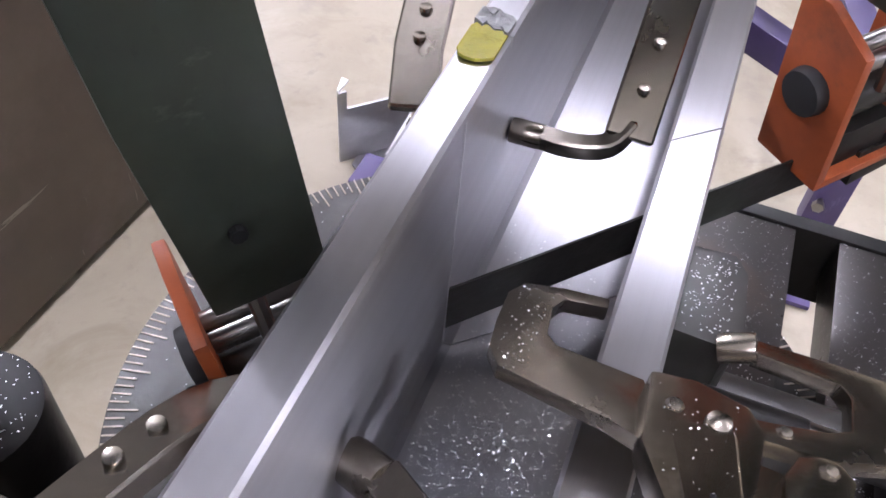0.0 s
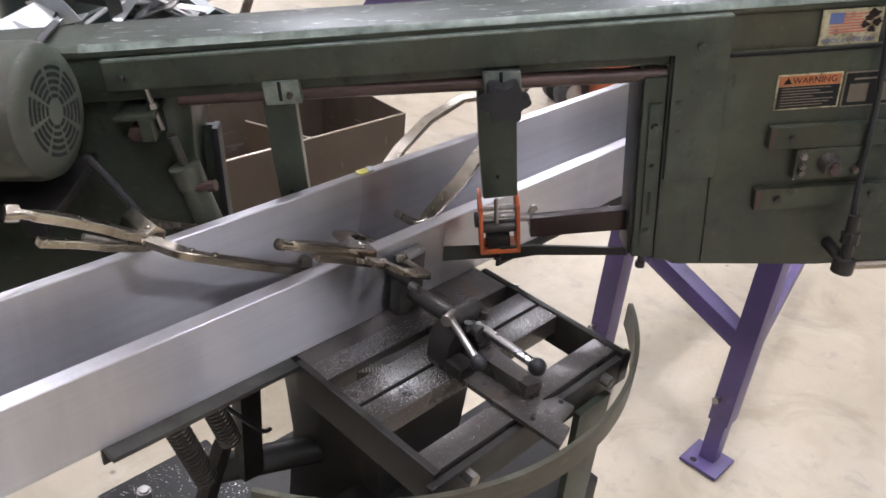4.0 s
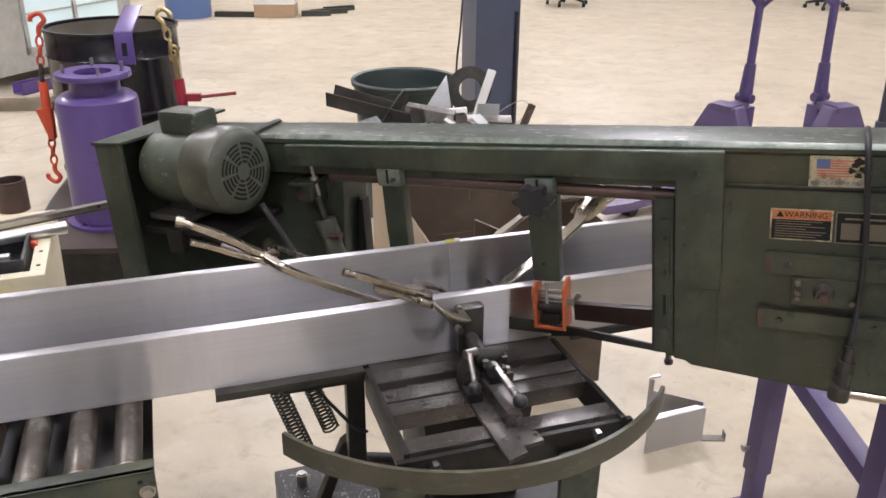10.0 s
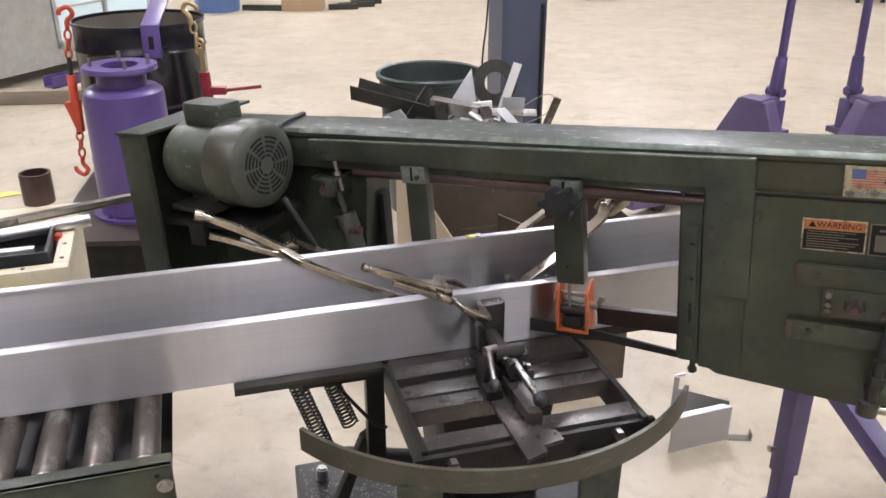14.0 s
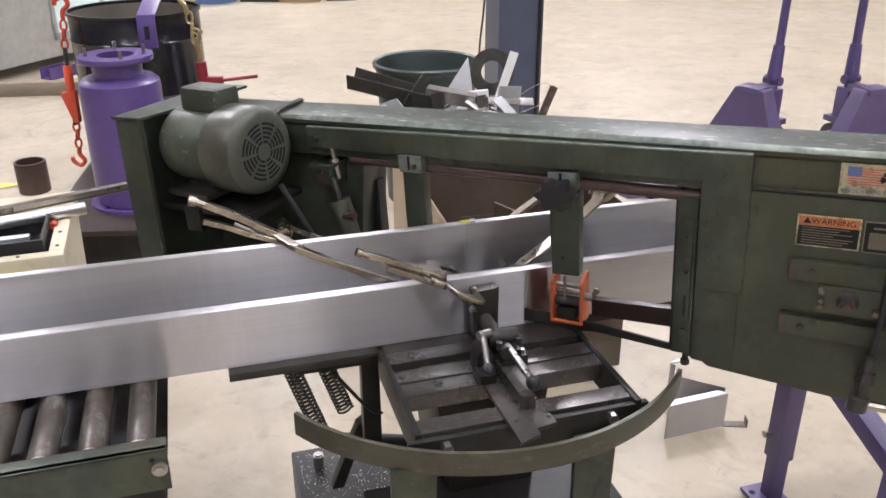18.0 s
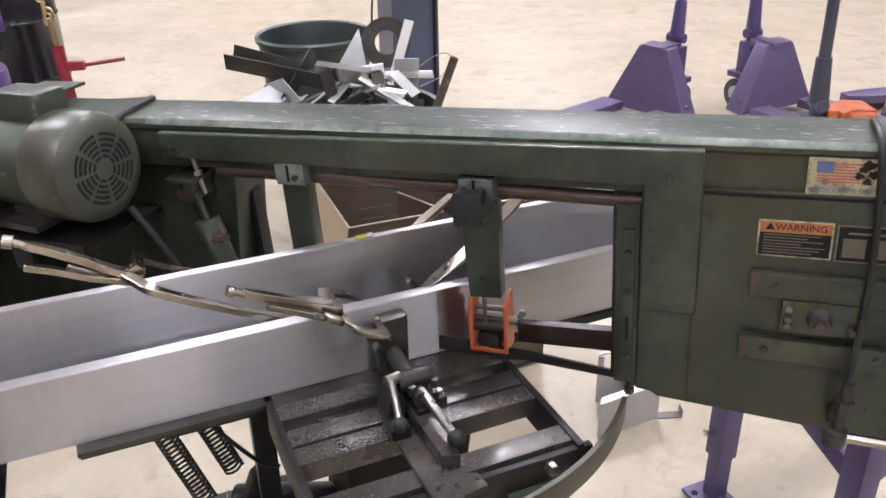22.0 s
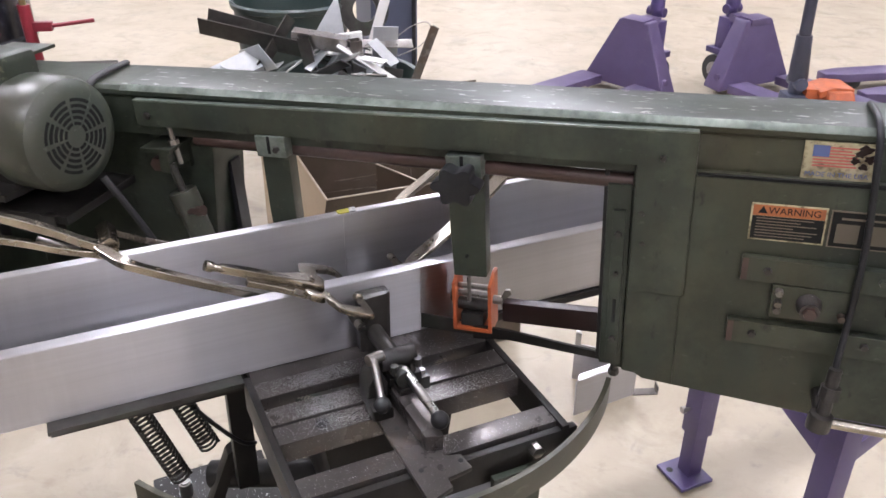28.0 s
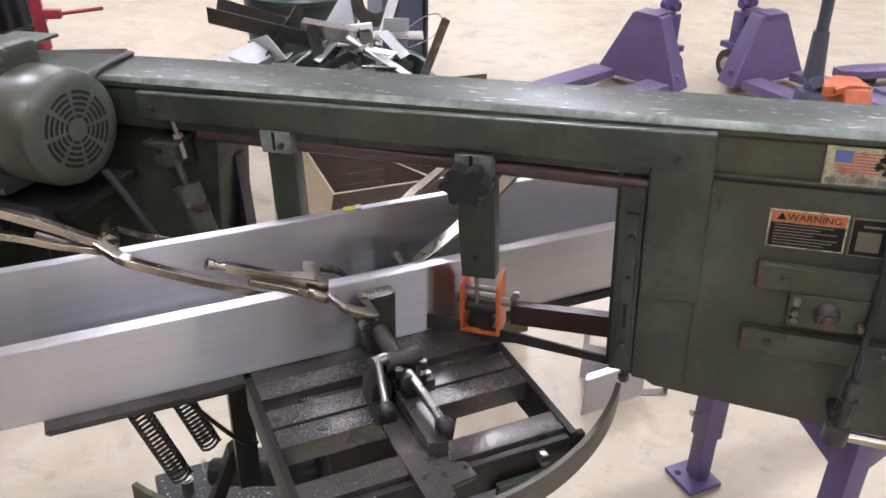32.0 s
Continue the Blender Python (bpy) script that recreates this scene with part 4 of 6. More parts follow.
# ---- the saw's table and stand ----
def build_saw_base():
    t = thing("saw_stand", "dark oily iron saw stand with slatted table and swivel arc", "saw stand", TABLE)
    Z = 0.757
    for n0, n1 in ((1.240, 1.405), (1.172, 1.213), (1.127, 1.1665), (1.012, 1.052)):
        s0, s1 = 0.357, 0.748
        slat = part("table_slat", box(s0, s1, n0, n1, Z - 0.035, Z, 0.002), IRON_TOP, t)
        if n0 == 1.127:
            part("slat_hole", rod((0.427, 1.150, Z - 0.002), (0.427, 1.150, Z + 0.0006), 0.0105, seg=20), INK, slat, "round hole")
    part("table_rail", box(0.345, 0.357, 1.008, 1.30, Z - 0.060, Z + 0.002, 0.002), IRON_DARK, t)
    part("table_rail", box(0.748, 0.760, 0.995, 1.30, Z - 0.060, Z + 0.002, 0.002), IRON_DARK, t)
    part("front_rail", box(0.330, 0.775, 0.996, 1.008, Z - 0.062, Z - 0.006, 0.002), IRON_DARK, t)
    for s in (0.395, 0.70):
        part("rail_bolt", rod((s, 0.980, Z - 0.020), (s, 0.998, Z - 0.020), 0.010, seg=6, bevel=0.001), STEEL, t)
    # swivel arc
    n = 40
    a0, a1 = radians(212), radians(317)
    arc = [(0.55 + r * math.cos(a), 1.385 + r * math.sin(a)) for r, seq in ((0.461, range(n + 1)), (0.453, range(n, -1, -1))) for a in [a0 + (a1 - a0) * i / n for i in seq]]
    v = [(x, y, 0.708) for x, y in arc] + [(x, y, 0.753) for x, y in arc]
    k = len(arc)
    f = [(i, (i + 1) % k, k + (i + 1) % k, k + i) for i in range(k)]
    for i in range(n):
        f += [(i, i + 1, k - 2 - i, k - 1 - i), (k + i, k + i + 1, 2 * k - 2 - i, 2 * k - 1 - i)]
    part("swivel_arc", mesh_of(v, f), GREEN_OLIVE, t, "curved olive swivel band")
    for s in (0.335, 0.668):
        part("arc_post", prism([(s - 0.035, 0.42), (s + 0.035, 0.42), (s + 0.04, 0.712), (s - 0.04, 0.712)], 0.98, 0.992, "y", 0.002), GREEN, t)
    # pedestal and floor frame
    part("pedestal", prism([(0.46, 0.08), (0.70, 0.08), (0.66, 0.40), (0.70, 0.722), (0.44, 0.722), (0.48, 0.40)], 1.24, 1.50, "y", 0.01), IRON_DARK, t)
    part("hinge_arm", prism([(0.14, 0.600), (0.36, 0.625), (0.36, 0.690), (0.14, 0.715)], 1.52, 1.70, "y", 0.008), IRON_DARK, t)
    part("pivot_boss", rod((0.424, 1.603, 0.62), (0.424, 1.603, 0.785), 0.036, seg=32, bevel=0.006), IRON_DARK, t, "round black pivot boss with chips on top")
    part("swivel_disc", rod((0.543, 1.387, 0.718), (0.543, 1.387, 0.742), 0.1970, seg=96, bevel=0.002), IRON, t, "graduated swivel disc")
    ticks = []
    for i in range(240):
        a = radians(i * 1.5)
        ln = 0.016 if i % 5 == 0 else 0.010
        ticks.append(moved(box(0.196 - ln, 0.196, -0.0005, 0.0005, 0.742, 0.7426), Matrix.Translation((0.543, 1.387, 0)) @ Matrix.Rotation(a, 4, "Z")))
    part("degree_scale", merge(*ticks), SHEET_EDGE, t, "engraved degree marks")
    part("base_block", box(0.19, 0.44, 1.50, 1.76, 0.0, 0.205, 0.008), IRON_DARK, t)
    part("base_block", box(0.30, 0.82, 1.02, 1.30, 0.30, 0.42, 0.008), IRON_DARK, t)
    part("base_tray", box(0.25, 0.85, 1.0, 1.75, 0.0, 0.10, 0.01), IRON_DARK, t)
    part("base_stud", merge(rod((0.253, 1.680, 0.20), (0.253, 1.680, 0.240), 0.014, seg=16), rod((0.253, 1.680, 0.240), (0.253, 1.680, 0.245), 0.010, seg=16)), STEEL, t)
    part("cross_pipe", rod((0.30, 1.55, 0.36), (0.50, 1.42, 0.40), 0.028), IRON_DARK, t)
    part("link_arm", prism([(0.33, 0.44), (0.36, 0.46), (0.29, 0.27), (0.26, 0.27)], 1.50, 1.53, "y", 0.003), IRON_DARK, t)
    part("rear_leg", box(0.335, 0.375, 1.44, 1.47, 0.40, 0.735, 0.002), IRON_DARK, t)
    part("brace", prism([(0.72, 0.70), (0.755, 0.70), (0.63, 0.42), (0.60, 0.44)], 1.52, 1.55, "y", 0.002), PURPLE_DARK, t)
    # support angle under the channel
    part("support_angle", merge(box(0.058, 0.345, 1.290, 1.328, 0.7500, 0.7580, 0.001), box(0.058, 0.345, 1.322, 1.328, 0.722, 0.7500, 0.001)), IRON, t)
    part("support_web", box(0.19, 0.37, 1.36, 1.375, 0.690, 0.7555, 0.002), IRON_DARK, t)
    # return springs
    for p, q in (((0.180, 1.385, 0.695), (0.234, 1.385, 0.520)), ((0.247, 1.40, 0.695), (0.290, 1.40, 0.560))):
        p, q = Vector(p), Vector(q)
        ax = (q - p).normalized()
        x = ax.cross(Vector((0, 1, 0))).normalized()
        y = ax.cross(x)
        turns = int((q - p).length / 0.0092)
        pts = [p + (q - p) * (i / (turns * 10)) + x * (0.0170 * math.cos(i * 2 * math.pi / 10)) + y * (0.0170 * math.sin(i * 2 * math.pi / 10)) for i in range(turns * 10 + 1)]
        part("coil_spring", tube(pts, 0.0026, 6), IRON, t, "dark coil spring")
    part("spring_rod", tube(curve_pts([(0.24, 1.40, 0.705), (0.29, 1.39, 0.63), (0.34, 1.39, 0.56), (0.37, 1.41, 0.53)], 5), 0.004), BLACK, t)
    # vise on the table
    vi = thing("quick_vise", "dark oily quick-acting vise with steel levers on the saw table", "vise", TABLE)
    part("slide_strip", prism([(0.500, 1.18), (0.505, 0.932), (0.545, 0.945), (0.545, 0.962), (0.585, 0.968), (0.582, 0.998), (0.560, 1.005), (0.556, 1.18)], 0.7575, 0.7655, "z", 0.0015), IRON_TOP, vi)
    for hx, hy in ((0.521, 1.084), (0.518, 0.990), (0.576, 0.986)):
        part("slide_hole", rod((hx, hy, 0.7645), (hx, hy, 0.7660), 0.0038, seg=14), INK, vi, "small drilled hole")
    part("slide_block", prism([(0.534, 1.165), (0.538, 1.022), (0.564, 1.014), (0.572, 1.165)], 0.7655, 0.792, "z", 0.004), IRON_TOP, vi)
    part("vise_body", merge(box(0.534, 0.588, 1.146, 1.190, 0.7655, 0.806, 0.006, 2), rod((0.526, 1.168, 0.826), (0.584, 1.168, 0.826), 0.0165, seg=24, bevel=0.004), rod((0.554, 1.150, 0.812), (0.550, 1.122, 0.816), 0.013, seg=20, bevel=0.003)), IRON_DARK, vi)
    part("body_web", prism([(1.148, 0.806), (1.188, 0.806), (1.180, 0.828), (1.156, 0.828)], 0.541, 0.549, "x", 0.002), IRON, vi)
    part("body_web", prism([(1.148, 0.806), (1.188, 0.806), (1.180, 0.828), (1.156, 0.828)], 0.571, 0.579, "x", 0.002), IRON, vi)
    part("side_lug", box(0.586, 0.604, 1.152, 1.176, 0.7655, 0.788, 0.003), IRON, vi)
    part("lug_screw", rod((0.595, 1.164, 0.787), (0.595, 1.164, 0.796), 0.006, seg=6, bevel=0.001), STEEL, vi)
    part("front_lug", box(0.540, 0.568, 1.118, 1.146, 0.792, 0.802, 0.003), IRON_DARK, vi)
    part("vise_cam", merge(prism([(0.496, 0.768), (0.528, 0.768), (0.531, 0.806), (0.515, 0.832), (0.499, 0.808)], 1.140, 1.182, "y", 0.005), box(0.494, 0.526, 1.108, 1.142, 0.7655, 0.786, 0.004)), IRON_DARK, vi)
    for q in ((0.582, 1.150, 0.816), (0.542, 1.145, 0.816), (0.580, 1.182, 0.818)):
        part("set_screw", rod(q, (q[0], q[1], q[2] + 0.014), 0.0065, seg=10, bevel=0.001), IRON, vi)
    part("lever", rod((0.556, 1.140, 0.822), (0.5625, 1.036, 0.812), 0.0072, bevel=0.001), STEEL, vi, "long bright steel lever")
    part("lever_ball", moved(lathe([(0.0135 * math.sin(a), -0.0135 * math.cos(a)) for a in [i * math.pi / 12 for i in range(13)]], 20), Matrix.Translation((0.563, 1.0275, 0.810))), BLACK, vi, "black ball knob")
    part("lever", rod((0.514, 1.154, 0.842), (0.500, 1.088, 0.818), 0.0058, bevel=0.001), STEEL, vi, "short steel lever")
    part("lever_ball", moved(lathe([(0.012 * math.sin(a), -0.012 * math.cos(a)) for a in [i * math.pi / 12 for i in range(13)]], 20), Matrix.Translation((0.499, 1.083, 0.816))), BLACK, vi, "black ball knob")
    part("lever_boss", rod((0.505, 1.156, 0.842), (0.530, 1.164, 0.840), 0.009, bevel=0.001), STEEL, vi)
    part("vise_screw", rod((0.563, 1.19, 0.80), (0.563, 1.288, 0.80), 0.014), IRON, vi)
    part("jaw_block", prism([(0.540, 1.3125), (0.592, 1.3125), (0.594, 1.292), (0.584, 1.2855), (0.550, 1.2825), (0.539, 1.288)], 0.7615, 0.866, "z", 0.003), IRON, vi, "chamfered dark jaw block")
    part("push_rod", merge(rod((0.523, 1.293, 0.848), (0.523, 1.250, 0.848), 0.0075, bevel=0.001)), IRON_DARK, vi)
    part("push_rod_end", rod((0.523, 1.252, 0.848), (0.523, 1.232, 0.848), 0.0068, bevel=0.001), STEEL, vi, "bright rod end")
    return t


# ---- clamps ----
def build_clamps():
    def flat(pts, w, thick, up=(0, 0, 1)):
        """A flat bar along pts, w wide and thick thick, its flat side across up."""
        pts = [Vector(p) for p in pts]
        up = Vector(up).normalized()
        v, f = [], []
        n = len(pts)
        for i, p in enumerate(pts):
            d = (pts[min(i + 1, n - 1)] - pts[max(i - 1, 0)]).normalized()
            x = d.cross(up).normalized()
            z = x.cross(d).normalized()
            ww = w[i] if isinstance(w, (list, tuple)) else w
            v += [p + x * ww / 2 + z * thick / 2, p - x * ww / 2 + z * thick / 2, p - x * ww / 2 - z * thick / 2, p + x * ww / 2 - z * thick / 2]
        for i in range(n - 1):
            for k in range(4):
                f.append((4 * i + k, 4 * i + (k + 1) % 4, 4 * i + 4 + (k + 1) % 4, 4 * i + 4 + k))
        f += [(0, 1, 2, 3), (4 * n - 4, 4 * n - 3, 4 * n - 2, 4 * n - 1)]
        return soften(mesh_of(v, f), 0.0012, 1)

    # locking clamp gripping the low wall and the jaw block
    c = thing("locking_clamp", "nickel-plated locking C-clamp gripping the low channel wall", "clamp", BENCH)
    part("screw_handle", merge(rod((0.309, 1.257, 0.9805), (0.3195, 1.2575, 0.9745), 0.0082, bevel=0.002), rod((0.3186, 1.2575, 0.9750), (0.3474, 1.259, 0.9610), 0.006)), NICKEL, c)
    def slab(pts, up, thick, bevel=0.0012):
        """A flat plate lying in the clamp's sloping plane."""
        n = len(pts)
        top = [(s, q, 0.905 - 0.42 * (s - 0.4697) + up) for s, q in pts]
        return soften(mesh_of([(x, y, z - thick) for x, y, z in top] + top, [tuple(range(n)), tuple(range(2 * n - 1, n - 1, -1))] + [(k, (k + 1) % n, n + (k + 1) % n, n + k) for k in range(n)]), bevel, 2)

    part("upper_grip", flat(curve_pts([(0.3293, 1.258, 0.9705), (0.3549, 1.2595, 0.9590), (0.3976, 1.2625, 0.9385), (0.4328, 1.266, 0.9212), (0.4617, 1.270, 0.909)], 4),
         [0.009, 0.011, 0.013, 0.014, 0.015, 0.0155, 0.016, 0.016, 0.016, 0.0165, 0.017, 0.018, 0.019, 0.020, 0.021, 0.022, 0.022], 0.013, (0, 0, 1)), NICKEL, c, "folded sheet steel grip")
    part("grip_groove", tube(curve_pts([(0.3474, 1.259, 0.9685), (0.3976, 1.2625, 0.9445), (0.4328, 1.266, 0.9272)], 5), 0.0022, 6, flat=0.6), INK, c)
    part("lower_grip", flat(curve_pts([(0.3634, 1.247, 0.9440), (0.4061, 1.247, 0.9245), (0.4382, 1.246, 0.9085), (0.4649, 1.245, 0.8960)], 4), 0.012, 0.010, (0, 0, 1)), NICKEL, c)
    part("cheek_plate", slab([(0.485, 1.2885), (0.488, 1.2724), (0.4825, 1.2545), (0.4704, 1.2494), (0.4441, 1.2524), (0.418, 1.259), (0.4210, 1.277), (0.4470, 1.2875)], 0.007, 0.015, 0.003), NICKEL, c)
    part("cheek_rivet", moved(lathe([(0, 0.0036), (0.002, 0.0034), (0.0040, 0.0024), (0.0046, 0.0)], 16), Matrix.Translation((0.4665, 1.265, 0.9135))), NICKEL, c)
    part("cheek_rivet", moved(lathe([(0, 0.0016), (0.0022, 0.0014), (0.0032, 0.0)], 14), Matrix.Translation((0.4690, 1.279, 0.9125))), NICKEL, c)
    part("jaw_frame", slab([(0.5330, 1.3085), (0.5252, 1.3080), (0.5208, 1.3251), (0.5114, 1.3281), (0.4930, 1.3258), (0.4877, 1.3214), (0.4864, 1.3055), (0.4850, 1.2891), (0.470, 1.283), (0.4524, 1.2865), (0.4570, 1.2979), (0.4585, 1.3084), (0.4613, 1.3224), (0.4643, 1.3371), (0.4736, 1.3429), (0.4926, 1.3453), (0.5129, 1.3465), (0.5236, 1.3423), (0.5296, 1.3269)], 0.0, 0.0085), NICKEL, c, "flat C-shaped jaw plate")
    part("second_jaw", slab([(0.5415, 1.255), (0.542, 1.238), (0.543, 1.216), (0.542, 1.197), (0.533, 1.191), (0.5013, 1.195), (0.4887, 1.201), (0.4785, 1.224), (0.476, 1.249), (0.485, 1.255), (0.4936, 1.2252), (0.4993, 1.2164), (0.5205, 1.2139), (0.5286, 1.2172), (0.5302, 1.2346), (0.5314, 1.249)], -0.002, 0.0095), NICKEL, c, "second C-shaped jaw plate")
    part("jaw_swivel", rod((0.535, 1.262, 0.868), (0.5365, 1.248, 0.874), 0.0065, seg=16, bevel=0.002), NICKEL, c, "brassy swivel tip")
    part("lever_plate", slab([(0.470, 1.238), (0.474, 1.231), (0.474, 1.224), (0.467, 1.220), (0.452, 1.223), (0.447, 1.243), (0.458, 1.243)], 0.002, 0.012, 0.002), NICKEL, c)
    part("spring", rod((0.4617, 1.2461, 0.895), (0.4328, 1.2415, 0.9152), 0.004, seg=10), STEEL, c)
    for p in ((0.467, 1.2285, 0.908), (0.494, 1.203, 0.8925), (0.484, 1.240, 0.8965)):
        part("rivet", moved(lathe([(0, 0.0024), (0.002, 0.0021), (0.0034, 0.0)], 14), Matrix.Translation(p)), NICKEL, c)
    # second clamp, reaching over the high wall from behind
    c = thing("locking_clamp", "long nickel-plated locking clamp hooked over the high channel wall", "clamp", BENCH)
    part("screw_handle", merge(rod((0.024, 1.364, 1.074), (0.038, 1.362, 1.070), 0.0105, bevel=0.002), rod((0.036, 1.362, 1.071), (0.062, 1.360, 1.058), 0.006)), NICKEL, c)
    part("upper_grip", flat(curve_pts([(0.050, 1.361, 1.064), (0.085, 1.359, 1.047), (0.120, 1.358, 1.027), (0.150, 1.357, 1.007), (0.1775, 1.3576, 0.990)], 4), [0.010, 0.012, 0.014, 0.015, 0.016, 0.017, 0.017, 0.017, 0.017, 0.017, 0.017, 0.017, 0.018, 0.019, 0.019, 0.020, 0.020], 0.012, (0, 0, 1)), NICKEL, c, "folded sheet steel grip")
    part("lower_grip", flat(curve_pts([(0.045, 1.340, 1.040), (0.085, 1.340, 1.024), (0.120, 1.342, 1.006), (0.150, 1.346, 0.992), (0.175, 1.352, 0.980)], 4), 0.013, 0.010, (0, 0, 1)), NICKEL, c)
    part("link_bar", rod((0.100, 1.350, 1.024), (0.150, 1.352, 0.994), 0.0035, seg=10), STEEL, c)
    part("pivot_plate", prism([(0.170, 0.972), (0.178, 0.996), (0.194, 1.004), (0.206, 0.992), (0.200, 0.968)], 1.352, 1.416, "y", 0.003), NICKEL, c)
    part("long_jaw", flat(curve_pts([(0.172, 1.358, 0.992), (0.190, 1.334, 0.984), (0.209, 1.313, 0.976), (0.250, 1.312, 0.952), (0.320, 1.314, 0.914), (0.385, 1.320, 0.878), (0.405, 1.326, 0.867)], 4), 0.017, 0.012, (0, 0, 1)), NICKEL, c)
    part("jaw_hook", flat(curve_pts([(0.398, 1.318, 0.868), (0.418, 1.338, 0.855), (0.440, 1.368, 0.845)], 4), 0.016, 0.014, (0, 0, 1)), NICKEL, c)
    part("jaw_tip", rod((0.438, 1.366, 0.845), (0.4455, 1.3845, 0.840), 0.010, bevel=0.002), NICKEL, c)
    part("rear_jaw", flat(curve_pts([(0.190, 1.412, 0.988), (0.240, 1.425, 0.955), (0.310, 1.440, 0.918), (0.380, 1.440, 0.888), (0.425, 1.432, 0.872), (0.446, 1.415, 0.862)], 4), 0.024, 0.010, (0, 0.3, 1)), NICKEL, c, "long flat rear jaw")
    for p in ((0.250, 1.312, 0.957), (0.217, 1.3125, 0.976), (0.4104, 1.4381, 0.8805), (0.392, 1.4405, 0.888), (0.186, 1.362, 0.998)):
        part("rivet", rod(p, (p[0], p[1], p[2] + 0.0045), 0.0036, seg=12, bevel=0.0014), NICKEL, c)
    # third clamp on the piece past the cut
    c = thing("locking_clamp", "bright plated locking clamp on the channel past the cut", "clamp", BENCH)
    part("inner_arm", flat([(0.652, 1.325, 0.864), (0.668, 1.325, 0.879), (0.725, 1.325, 0.915), (0.790, 1.333, 0.958), (0.838, 1.350, 0.985), (0.852, 1.360, 1.010)], 0.025, 0.008, (0, -0.1, 1)), NICKEL, c)
    part("jaw_hook", flat(curve_pts([(0.643, 1.369, 0.857), (0.643, 1.352, 0.857), (0.648, 1.334, 0.860), (0.660, 1.326, 0.870)], 4), 0.011, 0.010, (0, 0, 1)), NICKEL, c)
    part("jaw_tip", rod((0.643, 1.367, 0.857), (0.642, 1.3845, 0.857), 0.0068, bevel=0.002), NICKEL, c)
    part("outer_arm", flat([(0.612, 1.428, 0.876), (0.640, 1.437, 0.893), (0.700, 1.446, 0.938), (0.760, 1.442, 0.980), (0.820, 1.420, 1.014), (0.868, 1.385, 1.025)], 0.025, 0.008, (0, 0, 1)), NICKEL, c)
    part("outer_tip", rod((0.612, 1.428, 0.870), (0.606, 1.391, 0.866), 0.008, bevel=0.002), NICKEL, c)
    part("pivot_plate", prism([(0.836, 0.992), (0.866, 1.032), (0.905, 1.040), (0.902, 1.004), (0.862, 0.980)], 1.352, 1.392, "y", 0.003), NICKEL, c)
    part("upper_grip", tube(curve_pts([(0.875, 1.372, 1.030), (0.93, 1.392, 1.060), (1.00, 1.415, 1.082), (1.06, 1.435, 1.090)], 4), 0.010, 10), NICKEL, c)
    part("lower_grip", tube(curve_pts([(0.88, 1.362, 1.006), (0.94, 1.374, 1.028), (1.00, 1.386, 1.042), (1.06, 1.398, 1.048)], 4), 0.009, 10), NICKEL, c)
    for p in ((0.668, 1.325, 0.882), (0.690, 1.325, 0.896), (0.640, 1.437, 0.896), (0.652, 1.439, 0.905)):
        part("rivet", rod(p, (p[0], p[1], p[2] + 0.0045), 0.0034, seg=12, bevel=0.0014), NICKEL, c)
    for p in ((0.862, 1.003), (0.880, 1.018)):
        part("rivet", rod((p[0], 1.353, p[1]), (p[0], 1.348, p[1]), 0.005, seg=12, bevel=0.0014), NICKEL, c)


# ---- roller conveyor ----
def build_conveyor():
    t = thing("roller_conveyor", "roller conveyor with worn steel rollers and green side rails", "conveyor", TABLE @ Matrix.Translation((-0.017, -0.005, 0.003)))
    part("side_rail", merge(box(-2.4, -0.036, 1.078, 1.090, 0.690, 0.770, 0.002), box(-2.4, -0.036, 1.078, 1.112, 0.764, 0.770, 0.001)), GREEN, t)
    part("side_rail", merge(box(-2.4, -0.036, 1.585, 1.597, 0.690, 0.770, 0.002)), GREEN, t)
    for i in range(29):
        s = -0.082 - 0.0775 * i
        r = part("roller", rod((s, 1.138, 0.7315), (s, 1.565, 0.7315), 0.0238, seg=28, bevel=0.003), ROLLER, t)
        part("end_ring", moved(lathe([(0.016, -0.002), (0.0235, -0.002), (0.0235, 0.007), (0.016, 0.007), (0.016, -0.002)], 28), Matrix.Translation((s, 1.136, 0.7315)) @ Matrix.Rotation(radians(90), 4, "X")), STEEL, r, "bright bearing ring")
        part("roller_axle", rod((s, 1.090, 0.7315), (s, 1.138, 0.7315), 0.010, seg=12), IRON_DARK, r)
    # added dark sheet that makes the shaded gaps between the rollers
    part("gap_shade_sheet", merge(box(-2.4, -0.05, 1.100, 1.575, 0.640, 0.644), box(-2.4, -0.05, 1.097, 1.100, 0.640, 0.690), box(-2.4, -0.05, 1.575, 1.578, 0.640, 0.690)), IRON_DARK, t, "dark sheet added as shade below the rollers")
    for s in (-0.05, -0.30):
        part("rail_bolt", merge(rod((s, 1.066, 0.735), (s, 1.079, 0.735), 0.009, seg=6), rod((s, 1.078, 0.735), (s, 1.072, 0.735), 0.013)), STEEL, t)
    part("rail_hole", rod((-0.060, 1.0775, 0.752), (-0.060, 1.0782, 0.752), 0.0045, seg=12), INK, t)
    for s in (-1.10, -2.2):
        for n in (1.09, 1.585):
            part("leg", box(s - 0.03, s + 0.03, n - 0.02, n + 0.02, 0, 0.70, 0.003), GREEN, t)


